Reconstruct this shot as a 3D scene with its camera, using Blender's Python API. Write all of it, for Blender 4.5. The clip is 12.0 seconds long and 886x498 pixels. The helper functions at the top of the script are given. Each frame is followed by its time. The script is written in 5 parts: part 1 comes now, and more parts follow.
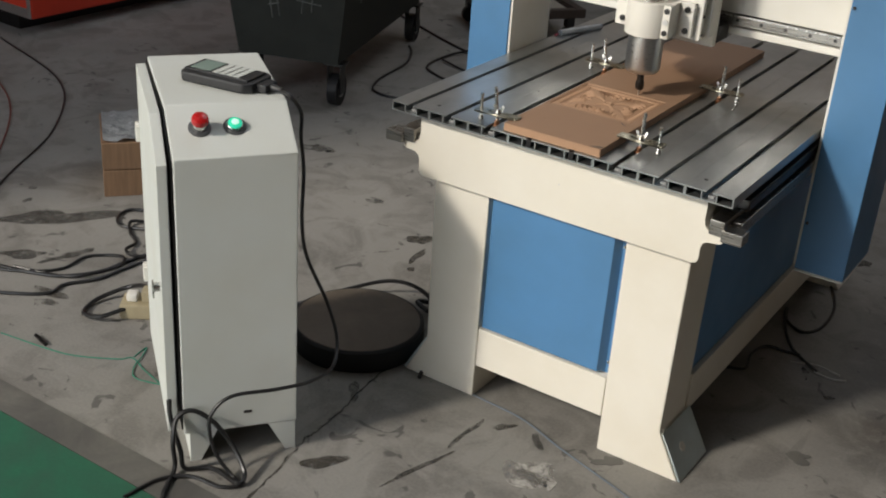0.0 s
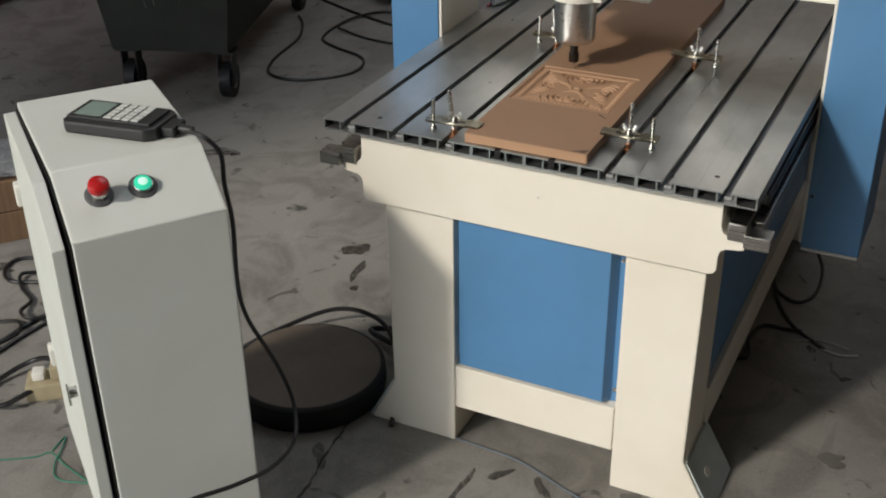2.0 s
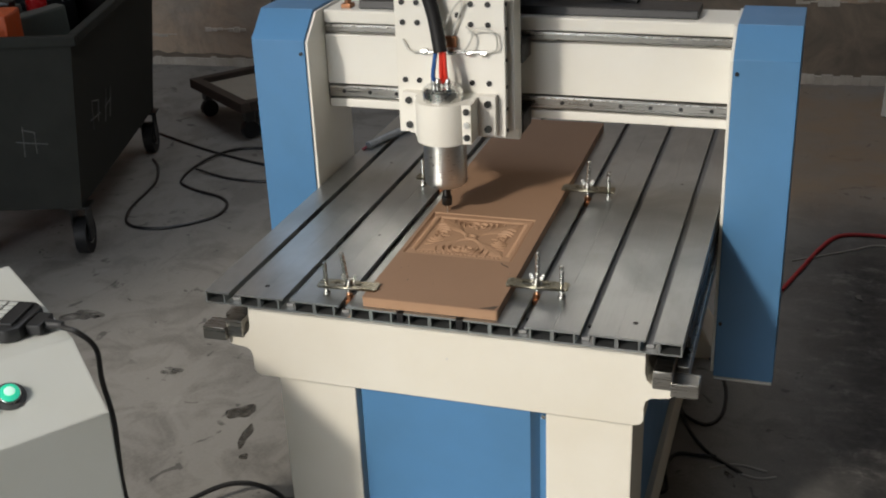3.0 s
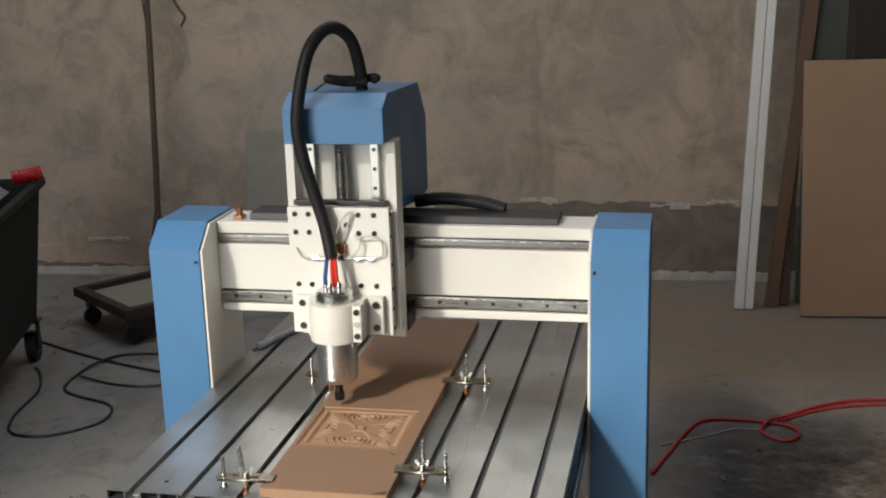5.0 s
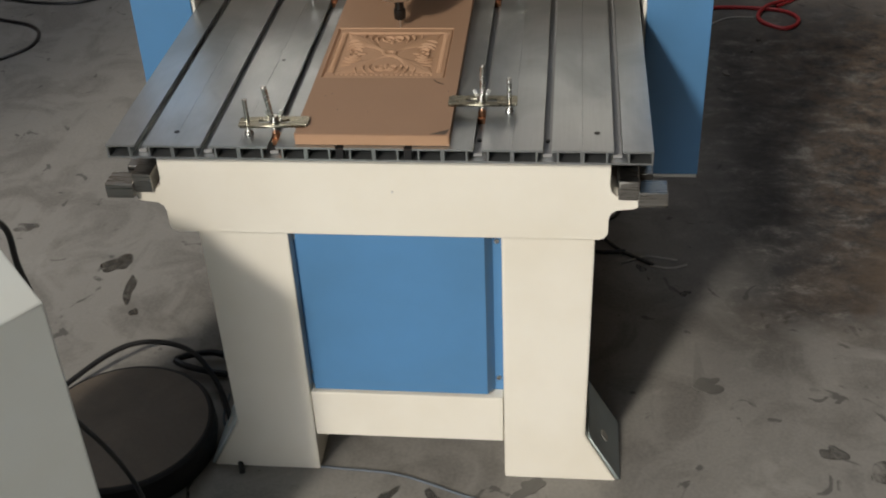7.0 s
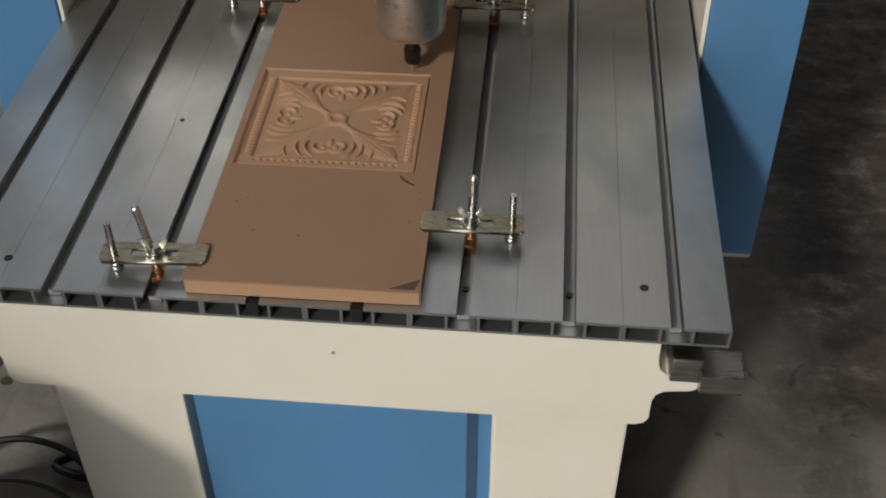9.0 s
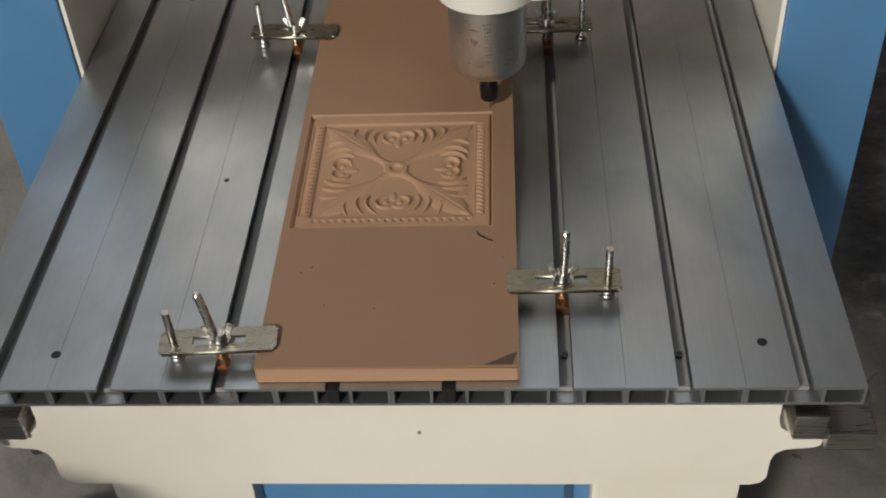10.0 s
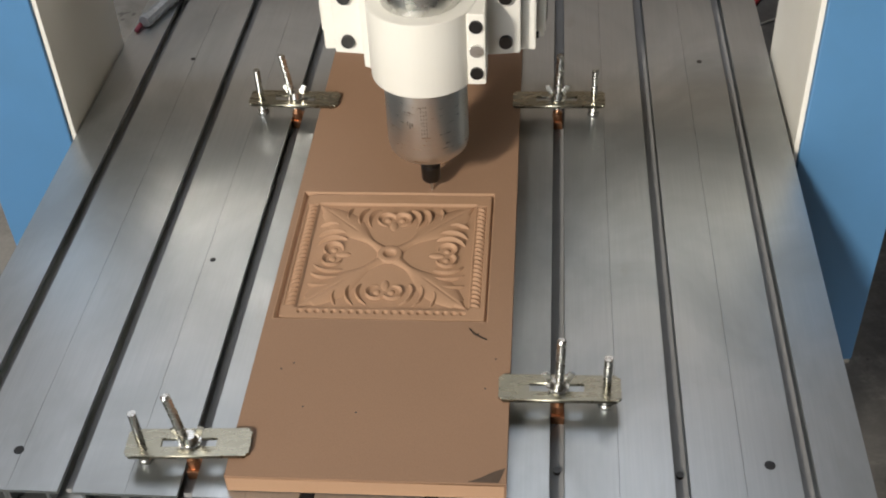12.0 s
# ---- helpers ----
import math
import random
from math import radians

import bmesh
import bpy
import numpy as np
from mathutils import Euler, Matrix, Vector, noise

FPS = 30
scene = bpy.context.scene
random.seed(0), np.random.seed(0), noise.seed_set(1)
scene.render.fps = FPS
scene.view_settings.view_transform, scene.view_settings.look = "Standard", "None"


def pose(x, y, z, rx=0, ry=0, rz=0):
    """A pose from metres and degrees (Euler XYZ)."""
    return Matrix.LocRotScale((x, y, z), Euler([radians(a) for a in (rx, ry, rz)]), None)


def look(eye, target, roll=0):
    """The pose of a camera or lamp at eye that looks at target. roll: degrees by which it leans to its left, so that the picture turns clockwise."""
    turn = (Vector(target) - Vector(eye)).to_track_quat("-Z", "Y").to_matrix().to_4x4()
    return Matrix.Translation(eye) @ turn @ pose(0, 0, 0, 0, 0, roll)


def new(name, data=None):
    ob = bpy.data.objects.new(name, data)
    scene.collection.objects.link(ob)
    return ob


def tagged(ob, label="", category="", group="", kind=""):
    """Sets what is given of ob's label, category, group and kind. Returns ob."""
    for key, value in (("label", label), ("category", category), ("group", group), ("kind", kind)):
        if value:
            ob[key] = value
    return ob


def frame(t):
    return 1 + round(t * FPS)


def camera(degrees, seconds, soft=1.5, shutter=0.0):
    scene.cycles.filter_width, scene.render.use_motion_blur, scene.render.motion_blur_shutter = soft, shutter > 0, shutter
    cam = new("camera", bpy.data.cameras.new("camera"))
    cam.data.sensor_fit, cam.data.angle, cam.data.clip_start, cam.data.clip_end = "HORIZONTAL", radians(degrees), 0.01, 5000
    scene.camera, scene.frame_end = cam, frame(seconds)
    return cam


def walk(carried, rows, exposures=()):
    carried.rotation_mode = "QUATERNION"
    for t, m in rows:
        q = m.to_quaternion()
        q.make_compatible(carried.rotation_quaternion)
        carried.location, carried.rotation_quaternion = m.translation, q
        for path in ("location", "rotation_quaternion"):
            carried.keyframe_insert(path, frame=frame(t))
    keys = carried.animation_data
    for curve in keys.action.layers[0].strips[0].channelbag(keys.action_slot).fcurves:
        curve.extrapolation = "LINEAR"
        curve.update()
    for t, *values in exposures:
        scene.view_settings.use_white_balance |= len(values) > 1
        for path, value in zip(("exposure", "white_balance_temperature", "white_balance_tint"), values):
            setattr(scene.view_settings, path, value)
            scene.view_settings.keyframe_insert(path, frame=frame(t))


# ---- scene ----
cam = camera(41.5, 12.0, soft=2.0)
PATH = [
    (0, (1.03, -2.008, 1.551), (0.069, -0.492, 0.668), 4.0),
    (0.5, (1.005, -1.907, 1.551), (-0.02, -0.45, 0.642), 1.2),
    (1, (0.812, -1.932, 1.55), (-0.091, -0.408, 0.621), -0.2),
    (1.5, (0.796, -1.827, 1.536), (-0.072, -0.312, 0.56), -0.9),
    (2, (0.683, -1.697, 1.538), (-0.093, -0.134, 0.56), -0.8),
    (2.5, (0.655, -1.576, 1.553), (-0.116, 0.033, 0.649), -0.7),
    (3, (0.551, -1.562, 1.56), (-0.03, 0.167, 0.739), -2.4),
    (3.5, (0.467, -1.601, 1.574), (-0.008, 0.207, 0.862), -2.9),
    (5.3, (0.592, -1.735, 1.612), (0.203, 0.163, 1.113), -1.4),
    (5.5, (0.584, -1.704, 1.597), (0.203, 0.192, 1.086), -1.3),
    (6, (0.513, -1.644, 1.574), (0.169, 0.182, 0.835), -2.5),
    (6.5, (0.421, -1.543, 1.527), (0.135, 0.186, 0.564), -2.9),
    (6.7, (0.353, -1.512, 1.536), (0.137, 0.173, 0.482), -2.2),
    (8.3, (0.182, -0.994, 1.499), (-0.015, 0.561, 0.257), -4.1),
    (8.5, (0.18, -0.932, 1.475), (0.003, 0.614, 0.218), -4.8),
    (9, (0.202, -0.778, 1.468), (0.064, 0.716, 0.145), -0.2),
    (9.5, (0.177, -0.699, 1.461), (0.002, 0.757, 0.101), -1.9),
    (10, (0.104, -0.656, 1.452), (-0.016, 0.824, 0.112), -3.7),
    (10.5, (0.114, -0.608, 1.444), (0.034, 0.846, 0.073), -2.4),
    (11, (0.121, -0.568, 1.439), (0.043, 0.865, 0.046), -0.4),
    (11.5, (0.127, -0.553, 1.442), (-0.009, 0.892, 0.066), -1.9),
    (12, (0.134, -0.562, 1.459), (-0.038, 0.939, 0.149), -3.2),
]
walk(cam, [(t, look(eye, target, roll)) for t, eye, target, roll in PATH],
     exposures=((0, -0.1), (2.0, -0.18), (2.5, -0.2), (3.5, -0.18), (5.5, 0.15), (6.0, 0.05), (6.5, -0.13), (6.7, -0.18), (8.5, -0.58), (9.5, -0.55), (10.5, -0.35), (11.5, -0.05), (12.0, 0.08)))

# ---- world, sun and sky light ----
world = bpy.data.worlds.new("sky")
scene.world = world
world.use_nodes = True
_n = world.node_tree.nodes
_sky = _n.new("ShaderNodeTexSky")
_sky.sky_type, _sky.sun_disc = "NISHITA", False
SUN_WAY = Vector((0.47, 1.0, -0.74)).normalized()
_sky.sun_elevation = math.asin(-SUN_WAY.z)
_sky.sun_rotation = math.atan2(-SUN_WAY.x, -SUN_WAY.y)
world.node_tree.links.new(_sky.outputs[0], _n["Background"].inputs[0])
_n["Background"].inputs[1].default_value = 0.15

sun = new("sun", bpy.data.lights.new("sun", "SUN"))
sun.data.energy, sun.data.angle, sun.data.color = 2.75, radians(5), (1.0, 0.915, 0.79)
sun.matrix_world = look((-3, -6, 4), Vector((-3, -6, 4)) + SUN_WAY)


def sky_lamp(name, at, target, wide, high, energy, colour):
    lamp = new(name, bpy.data.lights.new(name, "AREA"))
    lamp.data.shape, lamp.data.size, lamp.data.size_y = "RECTANGLE", wide, high
    lamp.data.energy, lamp.data.color = energy, colour
    lamp.matrix_world = look(at, target)
    return lamp


# fill lamps set in the assumed doorway and roof opening, both out of view
sky_lamp("door_fill", (-1.9, -4.15, 2.2), (-1.9, 0, 1.9), 3.6, 4.0, 72, (0.92, 0.96, 1.0))
sky_lamp("roof_fill", (-0.7, 2.35, 4.97), (-0.7, 2.35, 0), 3.0, 2.1, 48, (0.95, 0.97, 1.0))


# ---- materials ----
class Mat:
    """A node material under construction."""

    def __init__(self, name, rough=0.5, metal=0.0):
        self.m = bpy.data.materials.new(name)
        self.m.use_nodes = True
        self.t = self.m.node_tree
        self.b = self.t.nodes["Principled BSDF"]
        self.b.inputs["Roughness"].default_value = rough
        self.b.inputs["Metallic"].default_value = metal
        self.co = self.t.nodes.new("ShaderNodeTexCoord")

    def link(self, a, b):
        self.t.links.new(a, b)

    def noise(self, scale, detail=4, rough=0.55, stretch=(1, 1, 1), world_space=False, distort=0.0):
        mp = self.t.nodes.new("ShaderNodeMapping")
        mp.inputs["Scale"].default_value = stretch
        if world_space:
            g = self.t.nodes.new("ShaderNodeNewGeometry")
            self.link(g.outputs["Position"], mp.inputs[0])
        else:
            self.link(self.co.outputs["Object"], mp.inputs[0])
        n = self.t.nodes.new("ShaderNodeTexNoise")
        n.inputs["Scale"].default_value, n.inputs["Detail"].default_value = scale, detail
        n.inputs["Roughness"].default_value, n.inputs["Distortion"].default_value = rough, distort
        self.link(mp.outputs[0], n.inputs["Vector"])
        return n.outputs["Fac"]

    def ramp(self, fac, stops):
        r = self.t.nodes.new("ShaderNodeValToRGB")
        els = r.color_ramp.elements
        while len(els) < len(stops):
            els.new(0.5)
        for e, (p, c) in zip(els, stops):
            e.position = p
            e.color = (*c, 1) if isinstance(c, tuple) else (c, c, c, 1)
        self.link(fac, r.inputs[0])
        return r.outputs[0]

    def mix(self, fac, a, b, kind="MIX"):
        x = self.t.nodes.new("ShaderNodeMix")
        x.data_type, x.blend_type = "RGBA", kind
        for sock, v in ((x.inputs[0], fac), (x.inputs[6], a), (x.inputs[7], b)):
            if isinstance(v, (int, float)):
                sock.default_value = v
            elif isinstance(v, tuple):
                sock.default_value = (*v, 1)
            else:
                self.link(v, sock)
        return x.outputs[2]

    def colour(self, c):
        if isinstance(c, tuple):
            self.b.inputs["Base Color"].default_value = (*c, 1)
        else:
            self.link(c, self.b.inputs["Base Color"])
        return self

    def rough(self, fac, lo, hi):
        self.link(self.ramp(fac, [(0.25, lo), (0.75, hi)]), self.b.inputs["Roughness"])
        return self

    def bump(self, fac, strength=0.3, dist=0.002):
        b = self.t.nodes.new("ShaderNodeBump")
        b.inputs["Strength"].default_value, b.inputs["Distance"].default_value = strength, dist
        self.link(fac, b.inputs["Height"])
        self.link(b.outputs[0], self.b.inputs["Normal"])
        return self


def painted(name, c, rough=0.45, dirt=0.12, speck=0.0):
    """Sprayed paint on steel: a little mottled, with faint grime and orange-peel relief."""
    k = Mat(name, rough)
    big, fine = k.noise(5, 5), k.noise(420, 2)
    worn = tuple(v * (1 - dirt) * s for v, s in zip(c, (1.0, 0.98, 0.94)))
    k.colour(k.mix(k.ramp(big, [(0.35, 0.0), (0.75, 1.0)]), c, worn))
    k.rough(big, rough - 0.06, rough + 0.1)
    k.bump(fine, 0.12, 0.0006)
    return k.m


CREAM = painted("cream_painted_steel", (0.78, 0.75, 0.67), 0.42, 0.08)
WHITE = painted("white_painted_steel", (0.80, 0.79, 0.74), 0.38, 0.07)
BLUE = painted("blue_painted_steel", (0.085, 0.23, 0.45), 0.38, 0.12)
PROFILE_WHITE = painted("bright_white_profile", (0.90, 0.89, 0.85), 0.35, 0.05)
CABINET = painted("light_grey_powder_coat", (0.62, 0.65, 0.63), 0.5, 0.05)
RED_PAINT = painted("red_painted_steel", (0.55, 0.045, 0.02), 0.4, 0.2)


def metal(name, c, rough, brush=(1, 1, 1), amount=0.12):
    k = Mat(name, rough, 1.0)
    f = k.noise(60, 5, stretch=brush)
    k.colour(k.mix(f, tuple(v * (1 - amount) for v in c), tuple(min(1, v * (1 + amount)) for v in c)))
    k.rough(f, max(0.05, rough - 0.1), rough + 0.12)
    k.bump(f, 0.05, 0.0004)
    return k.m


def bed_alu():
    """Milled aluminium: long draw lines, stains, dark clouds painted for reflections, a soft sheen."""
    k = Mat("drawn_aluminium", 0.42, 0.92)
    lines = k.noise(90, 4, stretch=(6, 0.12, 1), world_space=True)
    cloudy_reflection = k.noise(5, 5, stretch=(1.3, 0.9, 1), world_space=True, distort=0.6)
    stain = k.noise(16, 6, stretch=(2.2, 0.7, 1), world_space=True)
    c = k.mix(lines, (0.43, 0.458, 0.47), (0.54, 0.56, 0.568))
    # darker clouds painted in place of dim reflections
    c = k.mix(k.ramp(cloudy_reflection, [(0.4, 0.0), (0.65, 0.85)]), c, (0.335, 0.35, 0.35))
    c = k.mix(k.ramp(stain, [(0.66, 0.0), (0.84, 0.4)]), c, (0.34, 0.31, 0.27))
    k.colour(c)
    k.rough(cloudy_reflection, 0.27, 0.44)
    k.bump(lines, 0.04, 0.0003)
    return k.m


ALU = bed_alu()
STEEL = metal("brushed_steel", (0.66, 0.655, 0.64), 0.33, (1, 1, 8), 0.06)
CHROME = metal("bright_steel", (0.66, 0.66, 0.64), 0.24)
RAIL = metal("dark_rail_steel", (0.36, 0.35, 0.33), 0.3, (0.3, 6, 6), 0.3)
ZINC = metal("yellowed_zinc_plate", (0.34, 0.325, 0.26), 0.28, (1, 3, 3), 0.05)
COPPER = metal("copper_tee_nut", (0.40, 0.20, 0.11), 0.35)
DARK_STEEL = metal("blackened_steel", (0.06, 0.06, 0.06), 0.35)


def plain(name, c, rough, grain=120, var=0.2, bump=0.15, dist=0.0008):
    k = Mat(name, rough)
    f = k.noise(grain, 4)
    k.colour(k.mix(f, tuple(v * (1 - var) for v in c), tuple(v * (1 + var) for v in c)))
    k.rough(f, rough - 0.08, min(1, rough + 0.1))
    k.bump(f, bump, dist)
    return k.m


RUBBER = plain("black_rubber", (0.016, 0.016, 0.017), 0.5)
RUBBER.node_tree.nodes["Principled BSDF"].inputs["Specular IOR Level"].default_value = 0.25
CABLE = plain("black_cable_sheath", (0.014, 0.014, 0.015), 0.38)
BLACK_PLASTIC = plain("black_plastic", (0.02, 0.021, 0.023), 0.45, 500)
DARK_BIN = plain("grimy_dark_green_steel", (0.030, 0.032, 0.029), 0.8, 9, 0.5, 0.3)
DARK_BIN.node_tree.nodes["Principled BSDF"].inputs["Specular IOR Level"].default_value = 0.2
RED_PLASTIC = plain("red_plastic", (0.42, 0.012, 0.014), 0.25, 60, 0.08)
RED_WIRE = plain("red_wire", (0.60, 0.035, 0.02), 0.4)
BLUE_WIRE = plain("blue_wire", (0.02, 0.09, 0.30), 0.4)
RED_HOSE = plain("red_hose", (0.42, 0.03, 0.035), 0.45)
GREEN_STRING = plain("green_string", (0.03, 0.18, 0.12), 0.8)
PALE_WIRE = plain("clear_tube", (0.62, 0.62, 0.58), 0.3)
BLUE_TUBE = plain("dusty_blue_tube", (0.11, 0.13, 0.155), 0.65)
DULL_LEAD = plain("dull_red_lead", (0.16, 0.045, 0.035), 0.65)
DUSTY_WIRE = plain("dusty_wire", (0.36, 0.35, 0.32), 0.55)
WHITE_PLASTIC = plain("white_plastic", (0.72, 0.71, 0.66), 0.4, 40, 0.06)
OLD_PLASTIC = plain("yellowed_plastic", (0.36, 0.31, 0.20), 0.5, 30, 0.25)
# matte grey that stands in for light reaching down into the slots
SLOT_FILL = plain("grey_slot_fill", (0.24, 0.24, 0.24), 0.5, 40, 0.2)
LCD = plain("grey_green_display", (0.22, 0.30, 0.27), 0.2, 10, 0.05)
KEY = plain("pale_keypad_keys", (0.55, 0.58, 0.56), 0.5, 80, 0.1)
FILM = plain("crumpled_clear_film", (0.50, 0.53, 0.55), 0.22, 28, 0.25, 0.9, 0.012)
PINK = plain("pink_rag", (0.45, 0.10, 0.14), 0.8, 30)
ORANGE = plain("orange_plastic", (0.55, 0.09, 0.02), 0.4, 30)


def mdf(name, c, top=True):
    k = Mat(name, 0.72)
    fine, big = k.noise(900, 3), k.noise(7, 4)
    col = k.mix(k.ramp(fine, [(0.3, 0.0), (0.7, 1.0)]), tuple(v * 0.93 for v in c), tuple(v * 1.06 for v in c))
    k.colour(k.mix(k.ramp(big, [(0.4, 0.0), (0.75, 0.35)]), col, tuple(v * 0.82 for v in c)))
    k.bump(fine, 0.15, 0.0004)
    return k.m


MDF = mdf("brown_fibreboard", (0.305, 0.185, 0.115))
MDF_CUT = mdf("fresh_cut_fibreboard", (0.41, 0.248, 0.150))
MDF_SHEET = mdf("stored_fibreboard", (0.42, 0.27, 0.17))


def wood(name, c):
    k = Mat(name, 0.65)
    f = k.noise(12, 6, stretch=(9, 9, 0.7), distort=0.4)
    k.colour(k.mix(f, tuple(v * 0.6 for v in c), tuple(v * 1.25 for v in c)))
    k.bump(f, 0.25, 0.001)
    return k.m


CRATE_WOOD = wood("worn_crate_wood", (0.25, 0.15, 0.085))
OLD_WOOD = wood("old_brown_plank", (0.17, 0.10, 0.06))
DARK_WOOD = wood("blackened_wood", (0.04, 0.027, 0.02))
POLE_WOOD = wood("dark_pole", (0.09, 0.06, 0.04))


def concrete_floor():
    """Trowelled concrete: pale dusty patches, dark oil stains, scuffs, black swarf dust and painted shade on one side.
    """
    k = Mat("stained_concrete_floor", 0.75)
    cloud = k.noise(1.3, 6, 0.6, world_space=True, distort=0.5)
    mid = k.noise(6, 7, 0.62, world_space=True, distort=0.8)
    fine = k.noise(140, 4, world_space=True)
    c = k.mix(k.ramp(cloud, [(0.3, 0.0), (0.7, 1.0)]), (0.185, 0.18, 0.168), (0.265, 0.256, 0.238))
    c = k.mix(k.ramp(mid, [(0.38, 0.85), (0.53, 0.0)]), c, (0.13, 0.124, 0.114))
    streak = k.noise(9, 6, 0.6, stretch=(2.6, 0.5, 1), world_space=True, distort=0.5)
    c = k.mix(k.ramp(streak, [(0.60, 0.0), (0.72, 0.45)]), c, (0.11, 0.106, 0.10))
    c = k.mix(k.ramp(fine, [(0.3, 0.0), (0.8, 0.35)]), c, (0.33, 0.31, 0.28))
    spots = k.noise(11, 3, 0.5, world_space=True, distort=1.4)
    c = k.mix(k.ramp(spots, [(0.66, 0.0), (0.70, 0.7)]), c, (0.055, 0.052, 0.05))
    pale = k.noise(2.6, 6, 0.7, world_space=True, distort=1.0)
    c = k.mix(k.ramp(pale, [(0.60, 0.0), (0.72, 0.45)]), c, (0.37, 0.355, 0.33))
    # black dust, sprayed and swept, right of the machine; also paints its shade
    g = k.t.nodes.new("ShaderNodeNewGeometry")
    xyz = k.t.nodes.new("ShaderNodeSeparateXYZ")
    k.link(g.outputs["Position"], xyz.inputs[0])

    def window(sock, a, b, c0, d):
        r = k.t.nodes.new("ShaderNodeMapRange")
        r.inputs[1].default_value, r.inputs[2].default_value = a, b
        k.link(sock, r.inputs[0])
        r2 = k.t.nodes.new("ShaderNodeMapRange")
        r2.inputs[1].default_value, r2.inputs[2].default_value = d, c0
        k.link(sock, r2.inputs[0])
        mul = k.t.nodes.new("ShaderNodeMath")
        mul.operation = "MULTIPLY"
        k.link(r.outputs[0], mul.inputs[0])
        k.link(r2.outputs[0], mul.inputs[1])
        return mul.outputs[0]

    # slanted limit: the dark colour stops where the sunlit floor begins
    slant = k.t.nodes.new("ShaderNodeMath")
    slant.operation = "MULTIPLY_ADD"
    slant.inputs[1].default_value = -1.0
    k.link(xyz.outputs[1], slant.inputs[0])
    k.link(xyz.outputs[0], slant.inputs[2])
    wobble = k.t.nodes.new("ShaderNodeMath")
    wobble.operation = "MULTIPLY_ADD"
    wobble.inputs[1].default_value = 0.45
    k.link(k.noise(3.0, 5, 0.6, world_space=True), wobble.inputs[0])
    k.link(slant.outputs[0], wobble.inputs[2])
    area = k.t.nodes.new("ShaderNodeMath")
    area.operation = "MULTIPLY"
    k.link(window(xyz.outputs[0], 0.44, 0.74, 1.7, 2.6), area.inputs[0])
    k.link(window(xyz.outputs[1], 0.15, 0.55, 1.85, 2.5), area.inputs[1])
    bound = k.t.nodes.new("ShaderNodeMath")
    bound.operation = "MULTIPLY"
    k.link(area.outputs[0], bound.inputs[0])
    k.link(window(wobble.outputs[0], -9.0, -8.0, 0.50, 0.72), bound.inputs[1])
    soot_shade = k.noise(12, 10, 0.8, stretch=(0.8, 1.15, 1), world_space=True, distort=0.25)
    f = k.t.nodes.new("ShaderNodeMath")
    f.operation = "MULTIPLY"
    k.link(k.ramp(soot_shade, [(0.36, 0.42), (0.46, 0.84), (0.57, 0.98)]), f.inputs[0])
    k.link(bound.outputs[0], f.inputs[1])
    # reddish dirt swept to the outer edge of the dusty area
    dirt = k.t.nodes.new("ShaderNodeMath")
    dirt.operation = "MULTIPLY"
    k.link(window(xyz.outputs[1], 0.40, 0.70, 1.3, 1.8), dirt.inputs[0])
    k.link(window(wobble.outputs[0], 0.30, 0.52, 0.8, 1.2), dirt.inputs[1])
    dirt2 = k.t.nodes.new("ShaderNodeMath")
    dirt2.operation = "MULTIPLY"
    k.link(dirt.outputs[0], dirt2.inputs[0])
    k.link(k.ramp(k.noise(7, 8, 0.7, world_space=True), [(0.36, 0.1), (0.58, 0.8)]), dirt2.inputs[1])
    by_wall = k.t.nodes.new("ShaderNodeMath")
    by_wall.operation = "MULTIPLY"
    k.link(window(xyz.outputs[0], -0.1, 0.3, 1.3, 2.0), by_wall.inputs[0])
    k.link(window(xyz.outputs[1], 2.1, 2.6, 3.6, 4.0), by_wall.inputs[1])
    by_wall2 = k.t.nodes.new("ShaderNodeMath")
    by_wall2.operation = "MULTIPLY"
    k.link(by_wall.outputs[0], by_wall2.inputs[0])
    k.link(k.ramp(k.noise(3.5, 8, 0.7, world_space=True), [(0.30, 0.2), (0.60, 0.9)]), by_wall2.inputs[1])
    c = k.mix(by_wall2.outputs[0], c, (0.28, 0.20, 0.13))
    # brown sawdust trodden into the soot
    rust = k.t.nodes.new("ShaderNodeMath")
    rust.operation = "MULTIPLY"
    k.link(window(xyz.outputs[0], 0.75, 1.15, 2.2, 2.8), rust.inputs[0])
    k.link(k.ramp(k.noise(16, 9, 0.8, world_space=True), [(0.42, 0.0), (0.58, 0.85)]), rust.inputs[1])
    grime_shade = k.mix(rust.outputs[0], (0.017, 0.017, 0.018), (0.125, 0.085, 0.055))
    c = k.mix(f.outputs[0], c, grime_shade)
    c = k.mix(dirt2.outputs[0], c, (0.11, 0.08, 0.054))
    k.colour(c)
    k.rough(mid, 0.55, 0.9)
    k.bump(fine, 0.25, 0.002)
    return k.m


